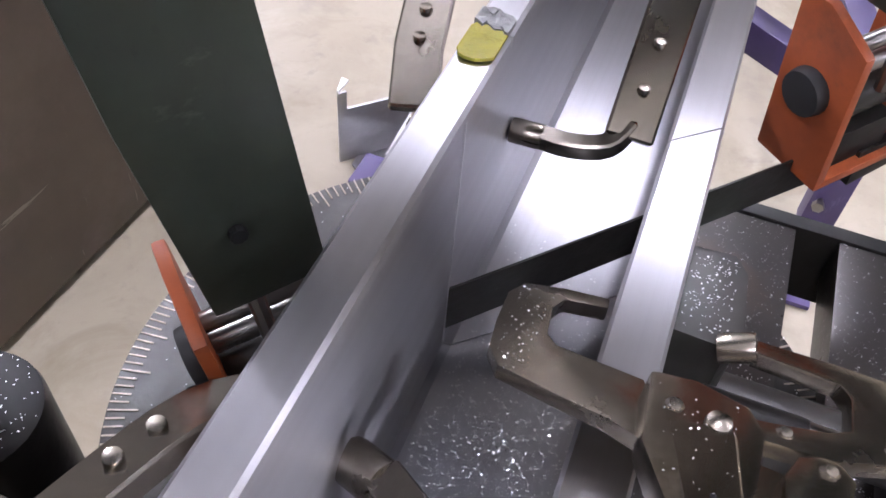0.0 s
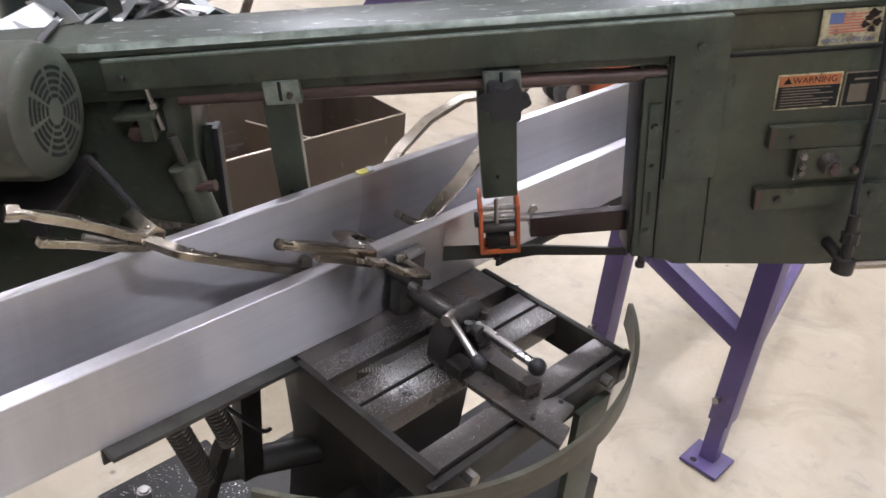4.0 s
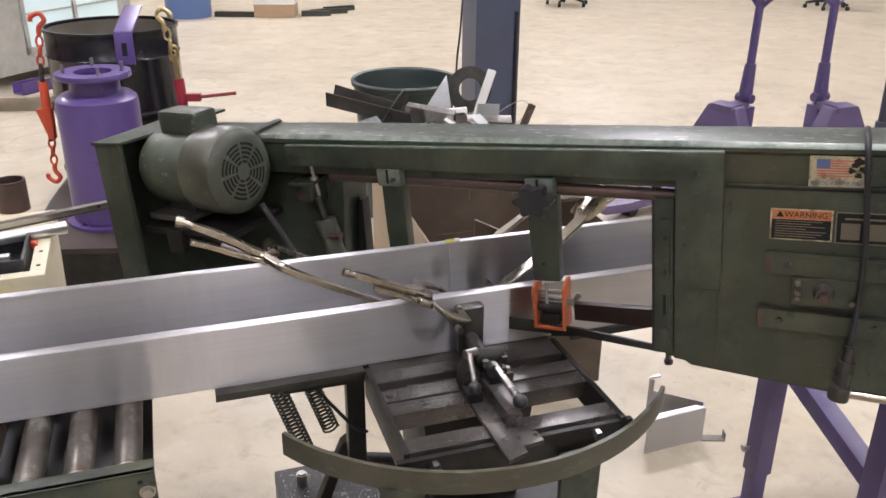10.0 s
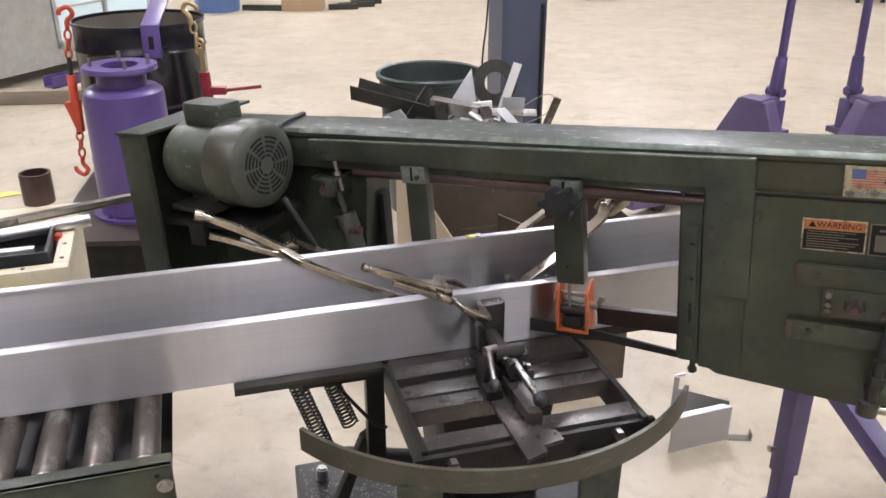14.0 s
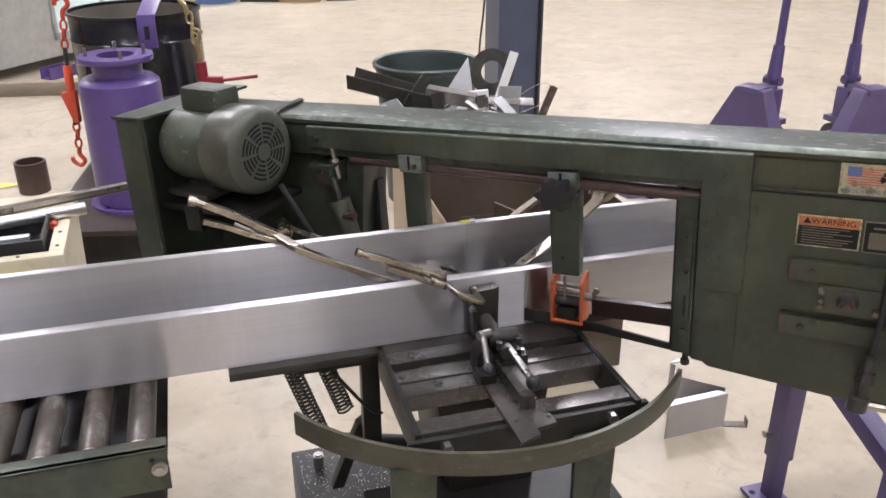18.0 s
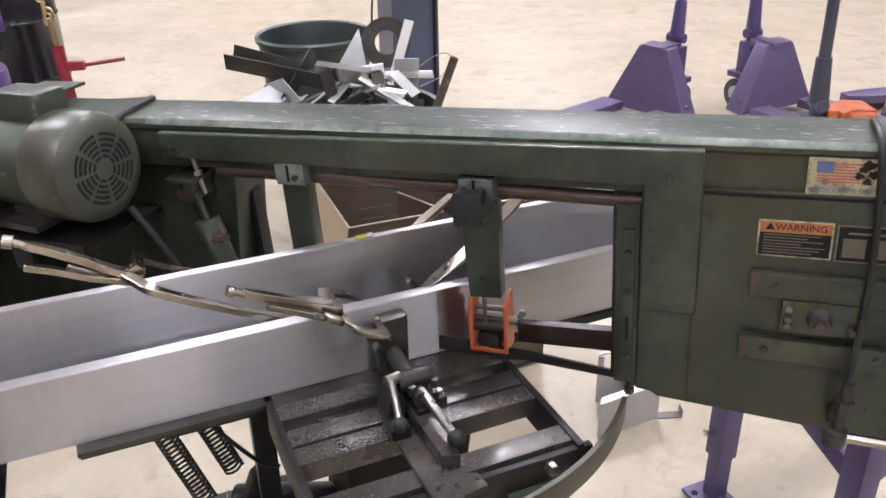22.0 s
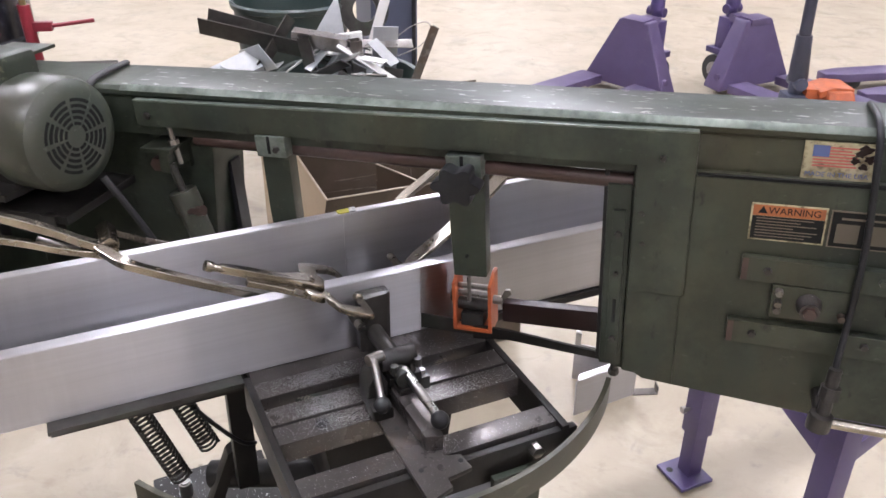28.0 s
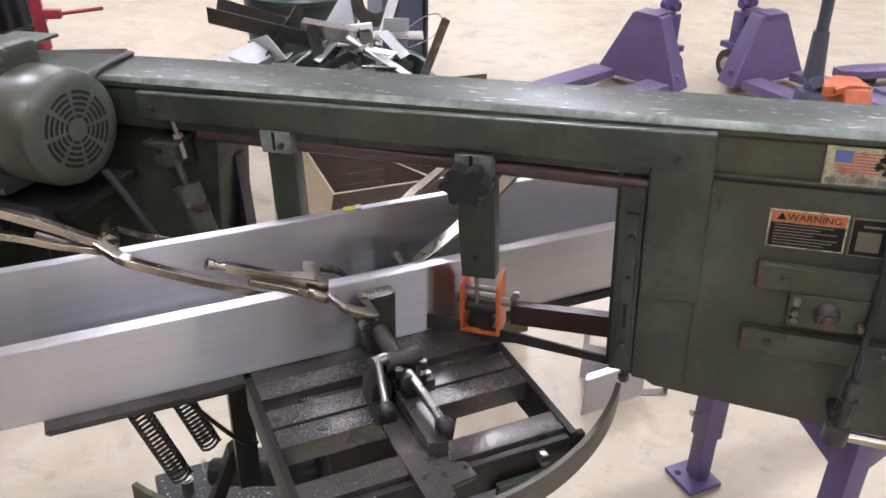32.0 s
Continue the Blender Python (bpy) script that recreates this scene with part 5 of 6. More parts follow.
# ---- behind the saw ----
def build_outfeed_stand():
    t = thing("outfeed_stand", "purple welded steel outfeed stand with adjustable legs", "stand", BENCH)
    for n, s in ((1.408, 1.482), (1.026, 1.484)):
        part("outer_leg", box(s - 0.027, s + 0.027, n - 0.027, n + 0.027, 0.140, 0.74, 0.003), PURPLE_DARK, t)
        leg = part("inner_leg", box(s - 0.021, s + 0.021, n - 0.021, n + 0.021, 0.010, 0.30, 0.002), PURPLE_DARK, t)
        part("foot_plate", box(s - 0.064, s + 0.036, n - 0.052, n + 0.052, 0.0, 0.010, 0.002), PURPLE_DARK, leg)
        part("foot_hole", rod((s - 0.046, n + 0.022, 0.0095), (s - 0.046, n + 0.022, 0.0106), 0.009), INK, leg)
        part("lock_bolt", merge(rod((s - 0.027, n + 0.012, 0.215), (s - 0.040, n + 0.014, 0.215), 0.005), rod((s - 0.038, n + 0.014, 0.215), (s - 0.048, n + 0.015, 0.215), 0.010, seg=6)), STEEL, t)
    part("cross_beam", box(1.45, 1.52, 0.955, 1.44, 0.690, 0.752, 0.004), PURPLE_DARK, t)
    part("cross_rail", prism([(1.053, 0.365), (1.053, 0.415), (1.381, 0.545), (1.381, 0.495)], 1.458, 1.508, "x", 0.003), PURPLE_DARK, t)
    part("side_rail", prism([(1.511, 1.051), (1.511, 1.001), (2.50, 1.221), (2.50, 1.271)], 0.370, 0.420, "z", 0.003), PURPLE_DARK, t)
    part("outfeed_rail", merge(box(0.80, 2.5, 1.275, 1.281, 0.742, 0.7565, 0.001), box(0.80, 2.5, 1.281, 1.36, 0.7525, 0.7565)), IRON_DARK, t, "dark angle under the channel")


def build_offcut():
    t = thing("channel_offcut", "short mitred aluminium channel offcut lying on the floor", "offcut", Matrix.Translation((0.703, 2.077, 0)) @ Matrix.Rotation(radians(19), 4, "Z"))
    part("low_wall", prism([(0.0, 0.0), (0.216, 0.0), (0.216, 0.122), (0.004, 0.122)], 0.0, 0.005, "y"), ALU, t)
    part("low_lip", prism([(0.004, 0.005), (0.216, 0.005), (0.196, 0.027), (0.024, 0.027)], 0.1165, 0.122, "z"), ALU_CUT, t, "bright lip")
    part("web", prism([(0.0, 0.005), (0.212, 0.005), (0.216, 0.030), (0.125, 0.124), (0.095, 0.124)], 0.0, 0.005, "z"), ALU, t)
    part("high_wall", prism([(0.220, 0.022), (0.224, 0.026), (0.112, 0.141), (0.108, 0.137)], 0.0, 0.128, "z"), ALU, t, "dark inside of the sawn wall")
    part("high_flange", prism([(0.108, 0.137), (0.112, 0.141), (0.100, 0.153), (0.096, 0.149)], 0.0, 0.168, "z"), ALU, t)
    part("high_lip", prism([(0.096, 0.149), (0.100, 0.153), (0.140, 0.160), (0.138, 0.146)], 0.168, 0.173, "z"), ALU_CUT, t, "bright lip")
    s = thing("sheet_scrap", "small folded metal strip lying on the floor", "scrap", Matrix.Translation((0.925, 2.145, 0)) @ Matrix.Rotation(radians(-4), 4, "Z"))
    part("strip", box(-0.02, 0.055, -0.005, 0.025, 0, 0.003, 0.0005), ROLLER, s)
    part("fold", box(0.052, 0.055, -0.005, 0.025, 0.003, 0.028, 0.0005), ROLLER, s)


def build_scrap_box():
    """The open sheet-metal box that stands behind the channel."""
    m = Matrix.Translation((0.034, 2.330, 0)) @ Matrix.Rotation(radians(14), 4, "Z")
    t = thing("sheet_metal_box", "open box of brown scratched sheet steel behind the saw", "metal box", m)
    top, w, low = 0.607, 0.003, 0.02
    part("front_wall", prism([(-0.10, low), (0.62, low), (0.62, top), (0.0, top)], 0, w, "y"), SHEET, t)
    part("side_wall", box(0, w, 0.003, 0.95, low, top), TAN, t, "tan painted side wall")
    part("side_seam", box(-0.004, 0.0, 0.52, 0.545, low, top - 0.004, 0.001), SHEET_EDGE, t, "bright folded seam")
    part("side_wall", box(0.617, 0.62, w, 0.40, low, top, 0.0005), SHEET, t)
    part("back_wall", box(0.004, 0.62, 0.40, 0.40 + w, low, top + 0.15, 0.0005), SHEET, t)
    part("box_floor", box(0.003, 0.617, w, 0.40, low, low + 0.003), SHEET, t)
    part("wall_rim", box(0, 0.62, -0.001, w + 0.001, top, top + 0.003), SHEET_EDGE, t, "bright bare rim")
    part("wall_rim", box(-0.001, w + 0.001, 0.004, 0.95, top, top + 0.003), SHEET_EDGE, t, "bright bare rim")
    part("divider", moved(box(0, w, 0, 0.22, 0.2, top - 0.01), Matrix.Translation((0.30, 0.01, 0)) @ Matrix.Rotation(radians(24), 4, "Z")), SHEET, t)
    part("divider_rim", moved(box(-0.001, w + 0.001, 0, 0.22, top - 0.01, top - 0.007), Matrix.Translation((0.30, 0.01, 0)) @ Matrix.Rotation(radians(24), 4, "Z")), SHEET_EDGE, t, "bright bare rim")
    for x in (0.02, 0.56):
        part("skid", box(x, x + 0.03, 0.02, 0.38, 0, low, 0.002), IRON, t)
    # feed cylinder at the hinge
    t = thing("feed_cylinder", "green hydraulic feed cylinder with a steel rod", "hydraulic cylinder", PIVOT)
    part("barrel", merge(rod((0.153, 0.010, 0.085), (0.106, 0.010, 0.225), 0.0205, seg=24, bevel=0.003), rod((0.110, 0.010, 0.212), (0.099, 0.010, 0.244), 0.0235, seg=24, bevel=0.002)), MOTOR_COVER, t)
    part("piston_rod", rod((0.104, 0.010, 0.232), (0.086, 0.010, 0.290), 0.0065), IRON, t)
    part("valve", merge(rod((0.118, -0.006, 0.215), (0.146, -0.010, 0.222), 0.006, seg=10), rod((0.136, -0.008, 0.219), (0.148, -0.010, 0.223), 0.009, seg=8)), RUSTY, t)
    part("lower_nut", rod((0.118, -0.015, 0.148), (0.104, -0.018, 0.144), 0.011, seg=8, bevel=0.001), GOLD, t)
    part("lower_clevis", box(0.140, 0.172, -0.008, 0.030, 0.055, 0.090, 0.004), IRON, t)
    t = thing("hinge_plate", "dark green welded hinge plate behind the feed cylinder", "plate", PIVOT)
    part("plate", prism([(0.050, 0.210), (0.098, 0.252), (0.128, 0.256), (0.140, 0.075), (0.040, 0.075)], 0.135, 0.147, "y", 0.002), GREEN, t)
    part("flange", prism([(0.121, 0.256), (0.131, 0.256), (0.143, 0.075), (0.133, 0.075)], 0.118, 0.150, "y", 0.002), BLACK, t, "dark plate edge")
    part("web", box(0.03, 0.06, 0.10, 0.15, -0.14, 0.14, 0.004), GREEN, t)


def build_cart():
    m = Matrix.Translation((-0.884, 1.729, 0)) @ Matrix.Rotation(radians(18), 4, "Z")
    t = thing("tool_cart", "cream plastic tool cart with worn rim", "tool cart", m)
    part("body", prism([(-0.76, 0.10), (-0.020, 0.10), (-0.004, 0.766), (-0.76, 0.766)], 0.012, 0.455, "y", 0.008), CREAM, t)
    part("rim", box(-0.78, 0.0, 0.0, 0.034, 0.760, 0.800, 0.005), CREAM, t)
    part("rim", box(-0.036, 0.0, 0.034, 0.250, 0.760, 0.800, 0.005), CREAM, t)
    part("rear_shelf", box(-0.78, 0.0, 0.250, 0.465, 0.760, 0.798, 0.006), CREAM, t)
    for x in (-0.090, -0.045):
        part("shelf_slot", box(x - 0.016, x + 0.010, 0.385, 0.397, 0.7965, 0.7992, 0.0005), INK, t, "dark slot")
    for x, y in ((-0.018, 0.06), (-0.018, 0.15), (-0.10, 0.017)):
        part("rim_screw", rod((x, y, 0.799), (x, y, 0.8015), 0.005, seg=10), IRON, t)
    part("yellow_lip", prism([(-0.74, -0.045), (-0.16, -0.045), (-0.06, -0.030), (-0.02, 0.0), (-0.74, 0.0)], 0.735, 0.747, "z", 0.003), YELLOW, t, "yellow rounded lip")
    for x in (-0.70, -0.10):
        for y in (0.06, 0.40):
            part("castor", rod((x, y - 0.015, 0.05), (x, y + 0.015, 0.05), 0.05, seg=20, bevel=0.006), RUBBER, t)
            part("castor_fork", box(x - 0.02, x + 0.02, y - 0.022, y + 0.022, 0.05, 0.105, 0.003), STEEL, t)
    tr = thing("parts_tray", "black plastic tray with small parts on the cart", "tray", m)
    part("tray", merge(box(-0.60, -0.045, 0.045, 0.235, 0.767, 0.772), box(-0.60, -0.045, 0.045, 0.053, 0.772, 0.825, 0.002), box(-0.60, -0.045, 0.227, 0.235, 0.772, 0.825, 0.002),
                       box(-0.053, -0.045, 0.053, 0.227, 0.772, 0.825, 0.002), box(-0.20, -0.195, 0.053, 0.227, 0.772, 0.815)), BLACK, tr)
    part("label_strip", box(-0.19, -0.085, 0.115, 0.140, 0.797, 0.810, 0.004), GALV, tr, "grey-white plastic bar")
    part("clip", box(-0.15, -0.10, 0.085, 0.097, 0.790, 0.800, 0.003), GALV, tr)
    part("red_cap", rod((-0.038, 0.19, 0.800), (-0.038, 0.215, 0.800), 0.010, seg=12, bevel=0.002), HOOK_RED, tr, "small red cap")
    for k in range(6):
        part("small_part", moved(box(-0.026, 0.026, -0.010, 0.010, 0, 0.016, 0.003), Matrix.Translation((-0.26 - 0.045 * k, 0.10 + 0.03 * (k % 3), 0.773)) @ Matrix.Rotation(k * 0.9, 4, "Z")), GALV, tr)
    # long pieces lying across the cart
    single("steel_pipe", rod((-0.55, 0.0, 0), (0.0, 0.0, 0), 0.0165, seg=24, bevel=0.001), ALU_CUT, "bright aluminium tube lying across the cart", "tube", Matrix.Translation((-0.927, 1.987, 0.8165)) @ Matrix.Rotation(radians(30), 4, "Z"))
    b = thing("flat_bar_stock", "dark steel bar with a bright edge lying across the cart", "bar", Matrix.Translation((-0.886, 2.181, 0.806)) @ Matrix.Rotation(radians(36), 4, "Z"))
    part("bar", box(-0.80, 0.0, -0.012, 0.012, -0.008, 0.012, 0.001), ROLLER, b)
    part("bright_edge", box(-0.30, 0.0005, -0.0128, -0.0115, -0.002, 0.0115), STEEL, b, "bright rubbed edge")
    p = thing("pipe_stub", "short rusty brown pipe standing on the cart", "pipe", Matrix.Translation((-1.143, 2.171, 0.798)))
    part("pipe", lathe([(0.036, 0), (0.042, 0), (0.042, 0.088), (0.036, 0.088), (0.036, 0)], 36), RUSTY, p)
    g = thing("grey_case", "flat grey metal case on the far side of the cart", "case", Matrix.Translation((-1.39, 2.25, 0.798)) @ Matrix.Rotation(radians(18), 4, "Z"))
    part("case", box(-0.20, 0.06, -0.03, 0.06, 0.0, 0.055, 0.004), GALV, g)
    part("lid_edge", box(-0.202, 0.062, -0.032, 0.062, 0.040, 0.046, 0.001), STEEL, g)
    pl = thing("low_platform", "low brown oily steel platform under tank and drum", "platform")
    part("deck", prism([(-2.02, 5.05), (-1.98, 4.66), (-1.85, 4.36), (-1.76, 3.75), (-1.64, 3.16), (-1.02, 3.19), (-1.05, 5.05)], 0.226, 0.250, "z", 0.003), PLATFORM, pl)
    part("skirt", prism([(-1.92, 5.0), (-1.72, 3.75), (-1.60, 3.22), (-1.07, 3.24), (-1.10, 5.0)], 0.0, 0.226, "z"), IRON_DARK, pl, "black oily side plates")


def build_drum():
    t = thing("steel_drum", "black open-top steel drum with rolling hoops", "drum", Matrix.Translation((-1.535, 4.28, 0.0)))
    R = 0.315
    part("shell", lathe([(0, 0.24), (R, 0.24), (R, 0.27), (R + 0.010, 0.283), (R + 0.010, 0.297), (R, 0.31), (R, 0.57), (R + 0.010, 0.583), (R + 0.010, 0.597), (R, 0.61), (R, 0.855), (R + 0.006, 0.865), (R, 0.875), (R, 0.980), (R + 0.009, 0.984), (R + 0.009, 0.998), (R - 0.004, 0.998), (R - 0.006, 0.975), (R - 0.006, 0.26), (0, 0.26)], 56), DRUM, t)
    part("lining", lathe([(R - 0.008, 0.983), (R - 0.008, 0.27), (0, 0.27)], 48), DRUM_IN, t, "dull grey-brown drum inside")
    s = thing("lifting_bracket", "purple steel hook bracket hung over the drum rim", "bracket", Matrix.Translation((-1.375, 3.97, 0.085)) @ Matrix.Rotation(radians(8), 4, "Z"))
    part("bracket_arm", moved(box(-0.042, 0.042, 0.0, 0.36, 0, 0.012, 0.002), Matrix.Translation((0, 0.0, 0.915)) @ Matrix.Rotation(radians(12), 4, "X")), PURPLE, s)
    part("bracket_plate", moved(box(-0.042, 0.042, -0.012, 0.0, -0.150, 0.0, 0.002), Matrix.Translation((0.0, -0.005, 0.925)) @ Matrix.Rotation(radians(-4), 4, "X")), PURPLE, s)
    part("slot", merge(moved(box(-0.012, 0.012, -0.0135, -0.0118, -0.110, -0.050, 0.0), Matrix.Translation((0.0, -0.005, 0.925)) @ Matrix.Rotation(radians(-4), 4, "X"))), INK, s, "long dark slot")


def chain_link(p, d, r=0.018, w=0.0055, flat=False):
    d = Vector(d).normalized()
    side = d.cross(Vector((0, 1, 0))) if not flat else Vector((0, 1, 0))
    side.normalize()
    pts = []
    for i in range(16):
        a = 2 * math.pi * i / 16
        pts.append(Vector(p) + d * (r * 1.45 * math.sin(a)) + side * (r * 0.85 * math.cos(a)))
    return tube(pts, w, 8, closed=True)


def hook(p, size, turn=1):
    pts = [(0, 0, 0), (0, 0, -size * 0.5), (turn * size * 0.35, 0, -size * 0.95), (turn * size * 0.05, 0, -size * 1.35), (-turn * size * 0.45, 0, -size * 1.1), (-turn * size * 0.5, 0, -size * 0.8)]
    return moved(tube(curve_pts(pts, 5), 0.011), Matrix.Translation(p))


def build_binders():
    t = thing("chain_binder", "orange-red ratchet chain binder hanging on the drum rim", "chain binder", Matrix.Translation((-1.785, 4.02, 0.985)) @ Matrix.Rotation(radians(7), 4, "Y") @ Matrix.Translation((0, 0, -0.9)))
    part("top_hook", moved(hook((0, 0, 0), 0.075, -1), Matrix.Translation((0, 0, 0.90)) @ Matrix.Rotation(radians(180), 4, "Y")), HOOK_RED, t)
    for i in range(3):
        part("chain_link", chain_link((0, 0, 0.87 - i * 0.045), (0, 0, 1), flat=bool(i % 2)), HOOK_RED, t)
    part("screw", rod((0, 0, 0.765), (0.005, 0, 0.66), 0.011), IRON, t)
    part("barrel", merge(rod((0.005, 0, 0.68), (0.022, 0, 0.47), 0.021, bevel=0.004), prism([(-0.03, 0.54), (0.04, 0.56), (0.055, 0.40), (0.03, 0.40)], -0.02, 0.02, "y", 0.004)), HOOK_RED, t)
    part("screw", rod((0.022, 0, 0.47), (0.030, 0, 0.385), 0.011), IRON, t)
    for i in range(3):
        part("chain_link", chain_link((0.033 + 0.003 * i, 0, 0.375 - i * 0.042), (0, 0, 1), flat=bool(i % 2)), HOOK_RED, t)
    part("bottom_hook", hook((0.042, 0, 0.268), 0.07, 1), HOOK_RED, t)
    t = thing("chain_binder", "dark red chain binder with a bare lever and a zinc hook", "chain binder", Matrix.Translation((-1.198, 4.02, 0.105)))
    part("top_hook", moved(hook((0, 0, 0), 0.075, 1), Matrix.Translation((0.0, 0, 0.90)) @ Matrix.Rotation(radians(180), 4, "Y")), GOLD, t)
    for i in range(3):
        part("chain_link", chain_link((0.012 + 0.008 * i, 0, 0.885 - i * 0.05), (0.1, 0, 1), flat=bool(i % 2)), GOLD, t, "yellow zinc link")
    part("eye_bolt", merge(rod((0.035, 0, 0.79), (0.040, 0, 0.665), 0.013), chain_link((0.034, 0, 0.80), (0, 0, 1), 0.022, 0.008)), GOLD, t)
    part("barrel", merge(rod((0.040, 0, 0.675), (0.052, 0, 0.44), 0.026, bevel=0.004), box(0.025, 0.14, -0.018, 0.018, 0.565, 0.605, 0.008)), RED, t)
    part("lever", rod((0.13, 0, 0.585), (0.31, 0, 0.605), 0.0085, bevel=0.001), RED, t, "red-brown lever bar")
    part("shank", rod((0.052, 0, 0.44), (0.060, 0, 0.30), 0.012), IRON, t)


def build_tank():
    t = thing("purple_tank", "glossy purple steel tank with a bolted top flange", "tank", Matrix.Translation((-1.385, 3.55, 0.0)) @ Matrix.Diagonal((1.05, 1.05, 1.03, 1)))
    part("body", lathe([(0, 0.255), (0.155, 0.255), (0.162, 0.262), (0.162, 0.755), (0.158, 0.775), (0.140, 0.792), (0.098, 0.800), (0.098, 0.80), (0, 0.80)], 48), PURPLE, t)
    part("neck", lathe([(0.098, 0.79), (0.098, 0.862), (0.080, 0.862), (0.080, 0.79)], 40), PURPLE, t)
    part("flange", lathe([(0.074, 0.862), (0.147, 0.862), (0.149, 0.866), (0.149, 0.880), (0.147, 0.884), (0.074, 0.884), (0.074, 0.862)], 48), PURPLE, t)
    part("base_flange", lathe([(0, 0.239), (0.19, 0.239), (0.19, 0.256), (0, 0.256)], 40), PURPLE, t)
    for a in (200, 110, 300, 20):
        x, y = 0.112 * math.cos(radians(a)), 0.112 * math.sin(radians(a))
        part("stud", rod((x, y, 0.86), (x, y, 0.918), 0.0075, seg=10), STEEL, t)


def build_bins():
    t = thing("scrap_bin", "round dark green plastic bin, empty, behind the scrap heap", "bin", Matrix.Translation((-0.07, 4.274, 0)))
    part("shell", lathe([(0, 0), (0.215, 0), (0.262, 0.70), (0.275, 0.705), (0.278, 0.725), (0.270, 0.735), (0.258, 0.728), (0.250, 0.69), (0.205, 0.02), (0, 0.02)], 48), BIN, t)
    t = thing("scrap_bin", "round black plastic bin heaped with metal offcuts", "bin", Matrix.Translation((0.145, 3.40, 0)))
    part("shell", lathe([(0, 0), (0.215, 0), (0.262, 0.60), (0.275, 0.605), (0.278, 0.625), (0.270, 0.635), (0.258, 0.628), (0.250, 0.59), (0.205, 0.02), (0, 0.02)], 48), BIN, t)
    rnd = random.Random(11)

    def scrap(name, bm, material, label, loc, rot):
        single(name, bm, material, label, "offcut", Matrix.Translation((loc[0] - 0.015, loc[1] + (0.12 if loc[1] < 3.6 else 0.19), loc[2])) @ Euler([radians(a) for a in rot]).to_matrix().to_4x4(), "metal offcuts in the bin")

    def square_tube(w, ln, wall=0.004):
        return merge(box(-ln / 2, ln / 2, -w / 2, -w / 2 + wall, -w / 2, w / 2), box(-ln / 2, ln / 2, w / 2 - wall, w / 2, -w / 2, w / 2),
                     box(-ln / 2, ln / 2, -w / 2 + wall, w / 2 - wall, -w / 2, -w / 2 + wall), box(-ln / 2, ln / 2, -w / 2 + wall, w / 2 - wall, w / 2 - wall, w / 2))

    def angle(w, ln, wall=0.005):
        return merge(box(-ln / 2, ln / 2, -w / 2, w / 2, 0, wall, 0.001), box(-ln / 2, ln / 2, -w / 2, -w / 2 + wall, wall, w, 0.001))

    scrap("offcut_bar", box(-0.021, 0.021, -0.003, 0.003, -0.722, 0.17, 0.001), WHITE, "bright white flat bar standing between the bins", (0.315, 3.72, 0.68), (0, 18, 8))
    scrap("square_tube", square_tube(0.052, 0.21), STEEL, "grey square steel tube offcut on top", (0.065, 3.30, 0.755), (6, 7, -14))
    scrap("square_tube", square_tube(0.045, 0.20), STEEL, "upright square steel tube offcut", (0.20, 3.26, 0.665), (0, 84, 10))
    scrap("square_tube", square_tube(0.045, 0.20), IRON, "dark square steel tube offcut", (0.02, 3.28, 0.68), (0, 80, -6))
    scrap("angle_iron", angle(0.07, 0.42), IRON, "black angle iron offcut", (-0.18, 3.40, 0.735), (20, 9, -20))
    scrap("angle_iron", angle(0.06, 0.30), IRON, "black angle iron offcut", (-0.22, 3.44, 0.755), (-10, 8, -30))
    scrap("angle_iron", angle(0.05, 0.22), IRON, "dark angle iron offcut", (-0.10, 3.36, 0.73), (10, -50, 30))
    scrap("triangle_plate", prism([(-0.07, -0.09), (0.08, -0.06), (-0.01, 0.12)], -0.002, 0.002, "y", 0.0005), GALV, "grey triangular plate offcut", (0.115, 3.53, 0.755), (-16, 22, 12))
    ring = merge(lathe([(0.055, -0.004), (0.115, -0.004), (0.115, 0.004), (0.055, 0.004), (0.055, -0.004)], 40))
    for k in range(12):
        w, l = rnd.uniform(0.015, 0.045), rnd.uniform(0.05, 0.12)
        a, r = k * 2.4, 0.05 + 0.014 * k
        scrap("plate_offcut", box(-l, l, -w, w, -0.0025, 0.0025, 0.0008), (GALV, WHITE, STEEL, IRON)[k % 4], ("grey sheet offcut", "bright plate offcut", "bare steel plate offcut", "black plate offcut")[k % 4] + " lying in the heap",
              (0.15 + r * math.cos(a), 3.28 + r * math.sin(a), 0.700 - 0.20 * r + 0.012 * (k % 3)), (rnd.uniform(-35, 35), rnd.uniform(-40, 40), rnd.uniform(0, 180)))
    scrap("ring_plate", ring, IRON, "dark flat steel ring leaning in scrap", (0.275, 3.95, 0.70), (80, 0, 12))
    scrap("white_block", box(-0.05, 0.05, -0.01, 0.01, -0.03, 0.03, 0.002), WHITE, "small white painted plate offcut on top", (0.175, 3.36, 0.735), (0, -4, 6))
    scrap("flat_bar", box(-0.19, 0.19, -0.028, 0.028, -0.002, 0.002, 0.001), WHITE, "bright flat bar sloping out of the bin", (0.285, 3.20, 0.655), (0, 30, -18))
    scrap("flat_bar", box(-0.16, 0.16, -0.022, 0.022, -0.002, 0.002, 0.001), STEEL, "grey flat bar offcut", (0.265, 3.40, 0.71), (30, 3, 6))
    scrap("slotted_bar", merge(box(-0.14, 0.14, -0.026, 0.026, -0.003, 0.003, 0.001), box(-0.14, 0.14, -0.026, -0.02, 0.003, 0.03, 0.001)), ROLLER, "drilled strut channel standing at the rim", (0.435, 3.19, 0.69), (0, -68, 12))
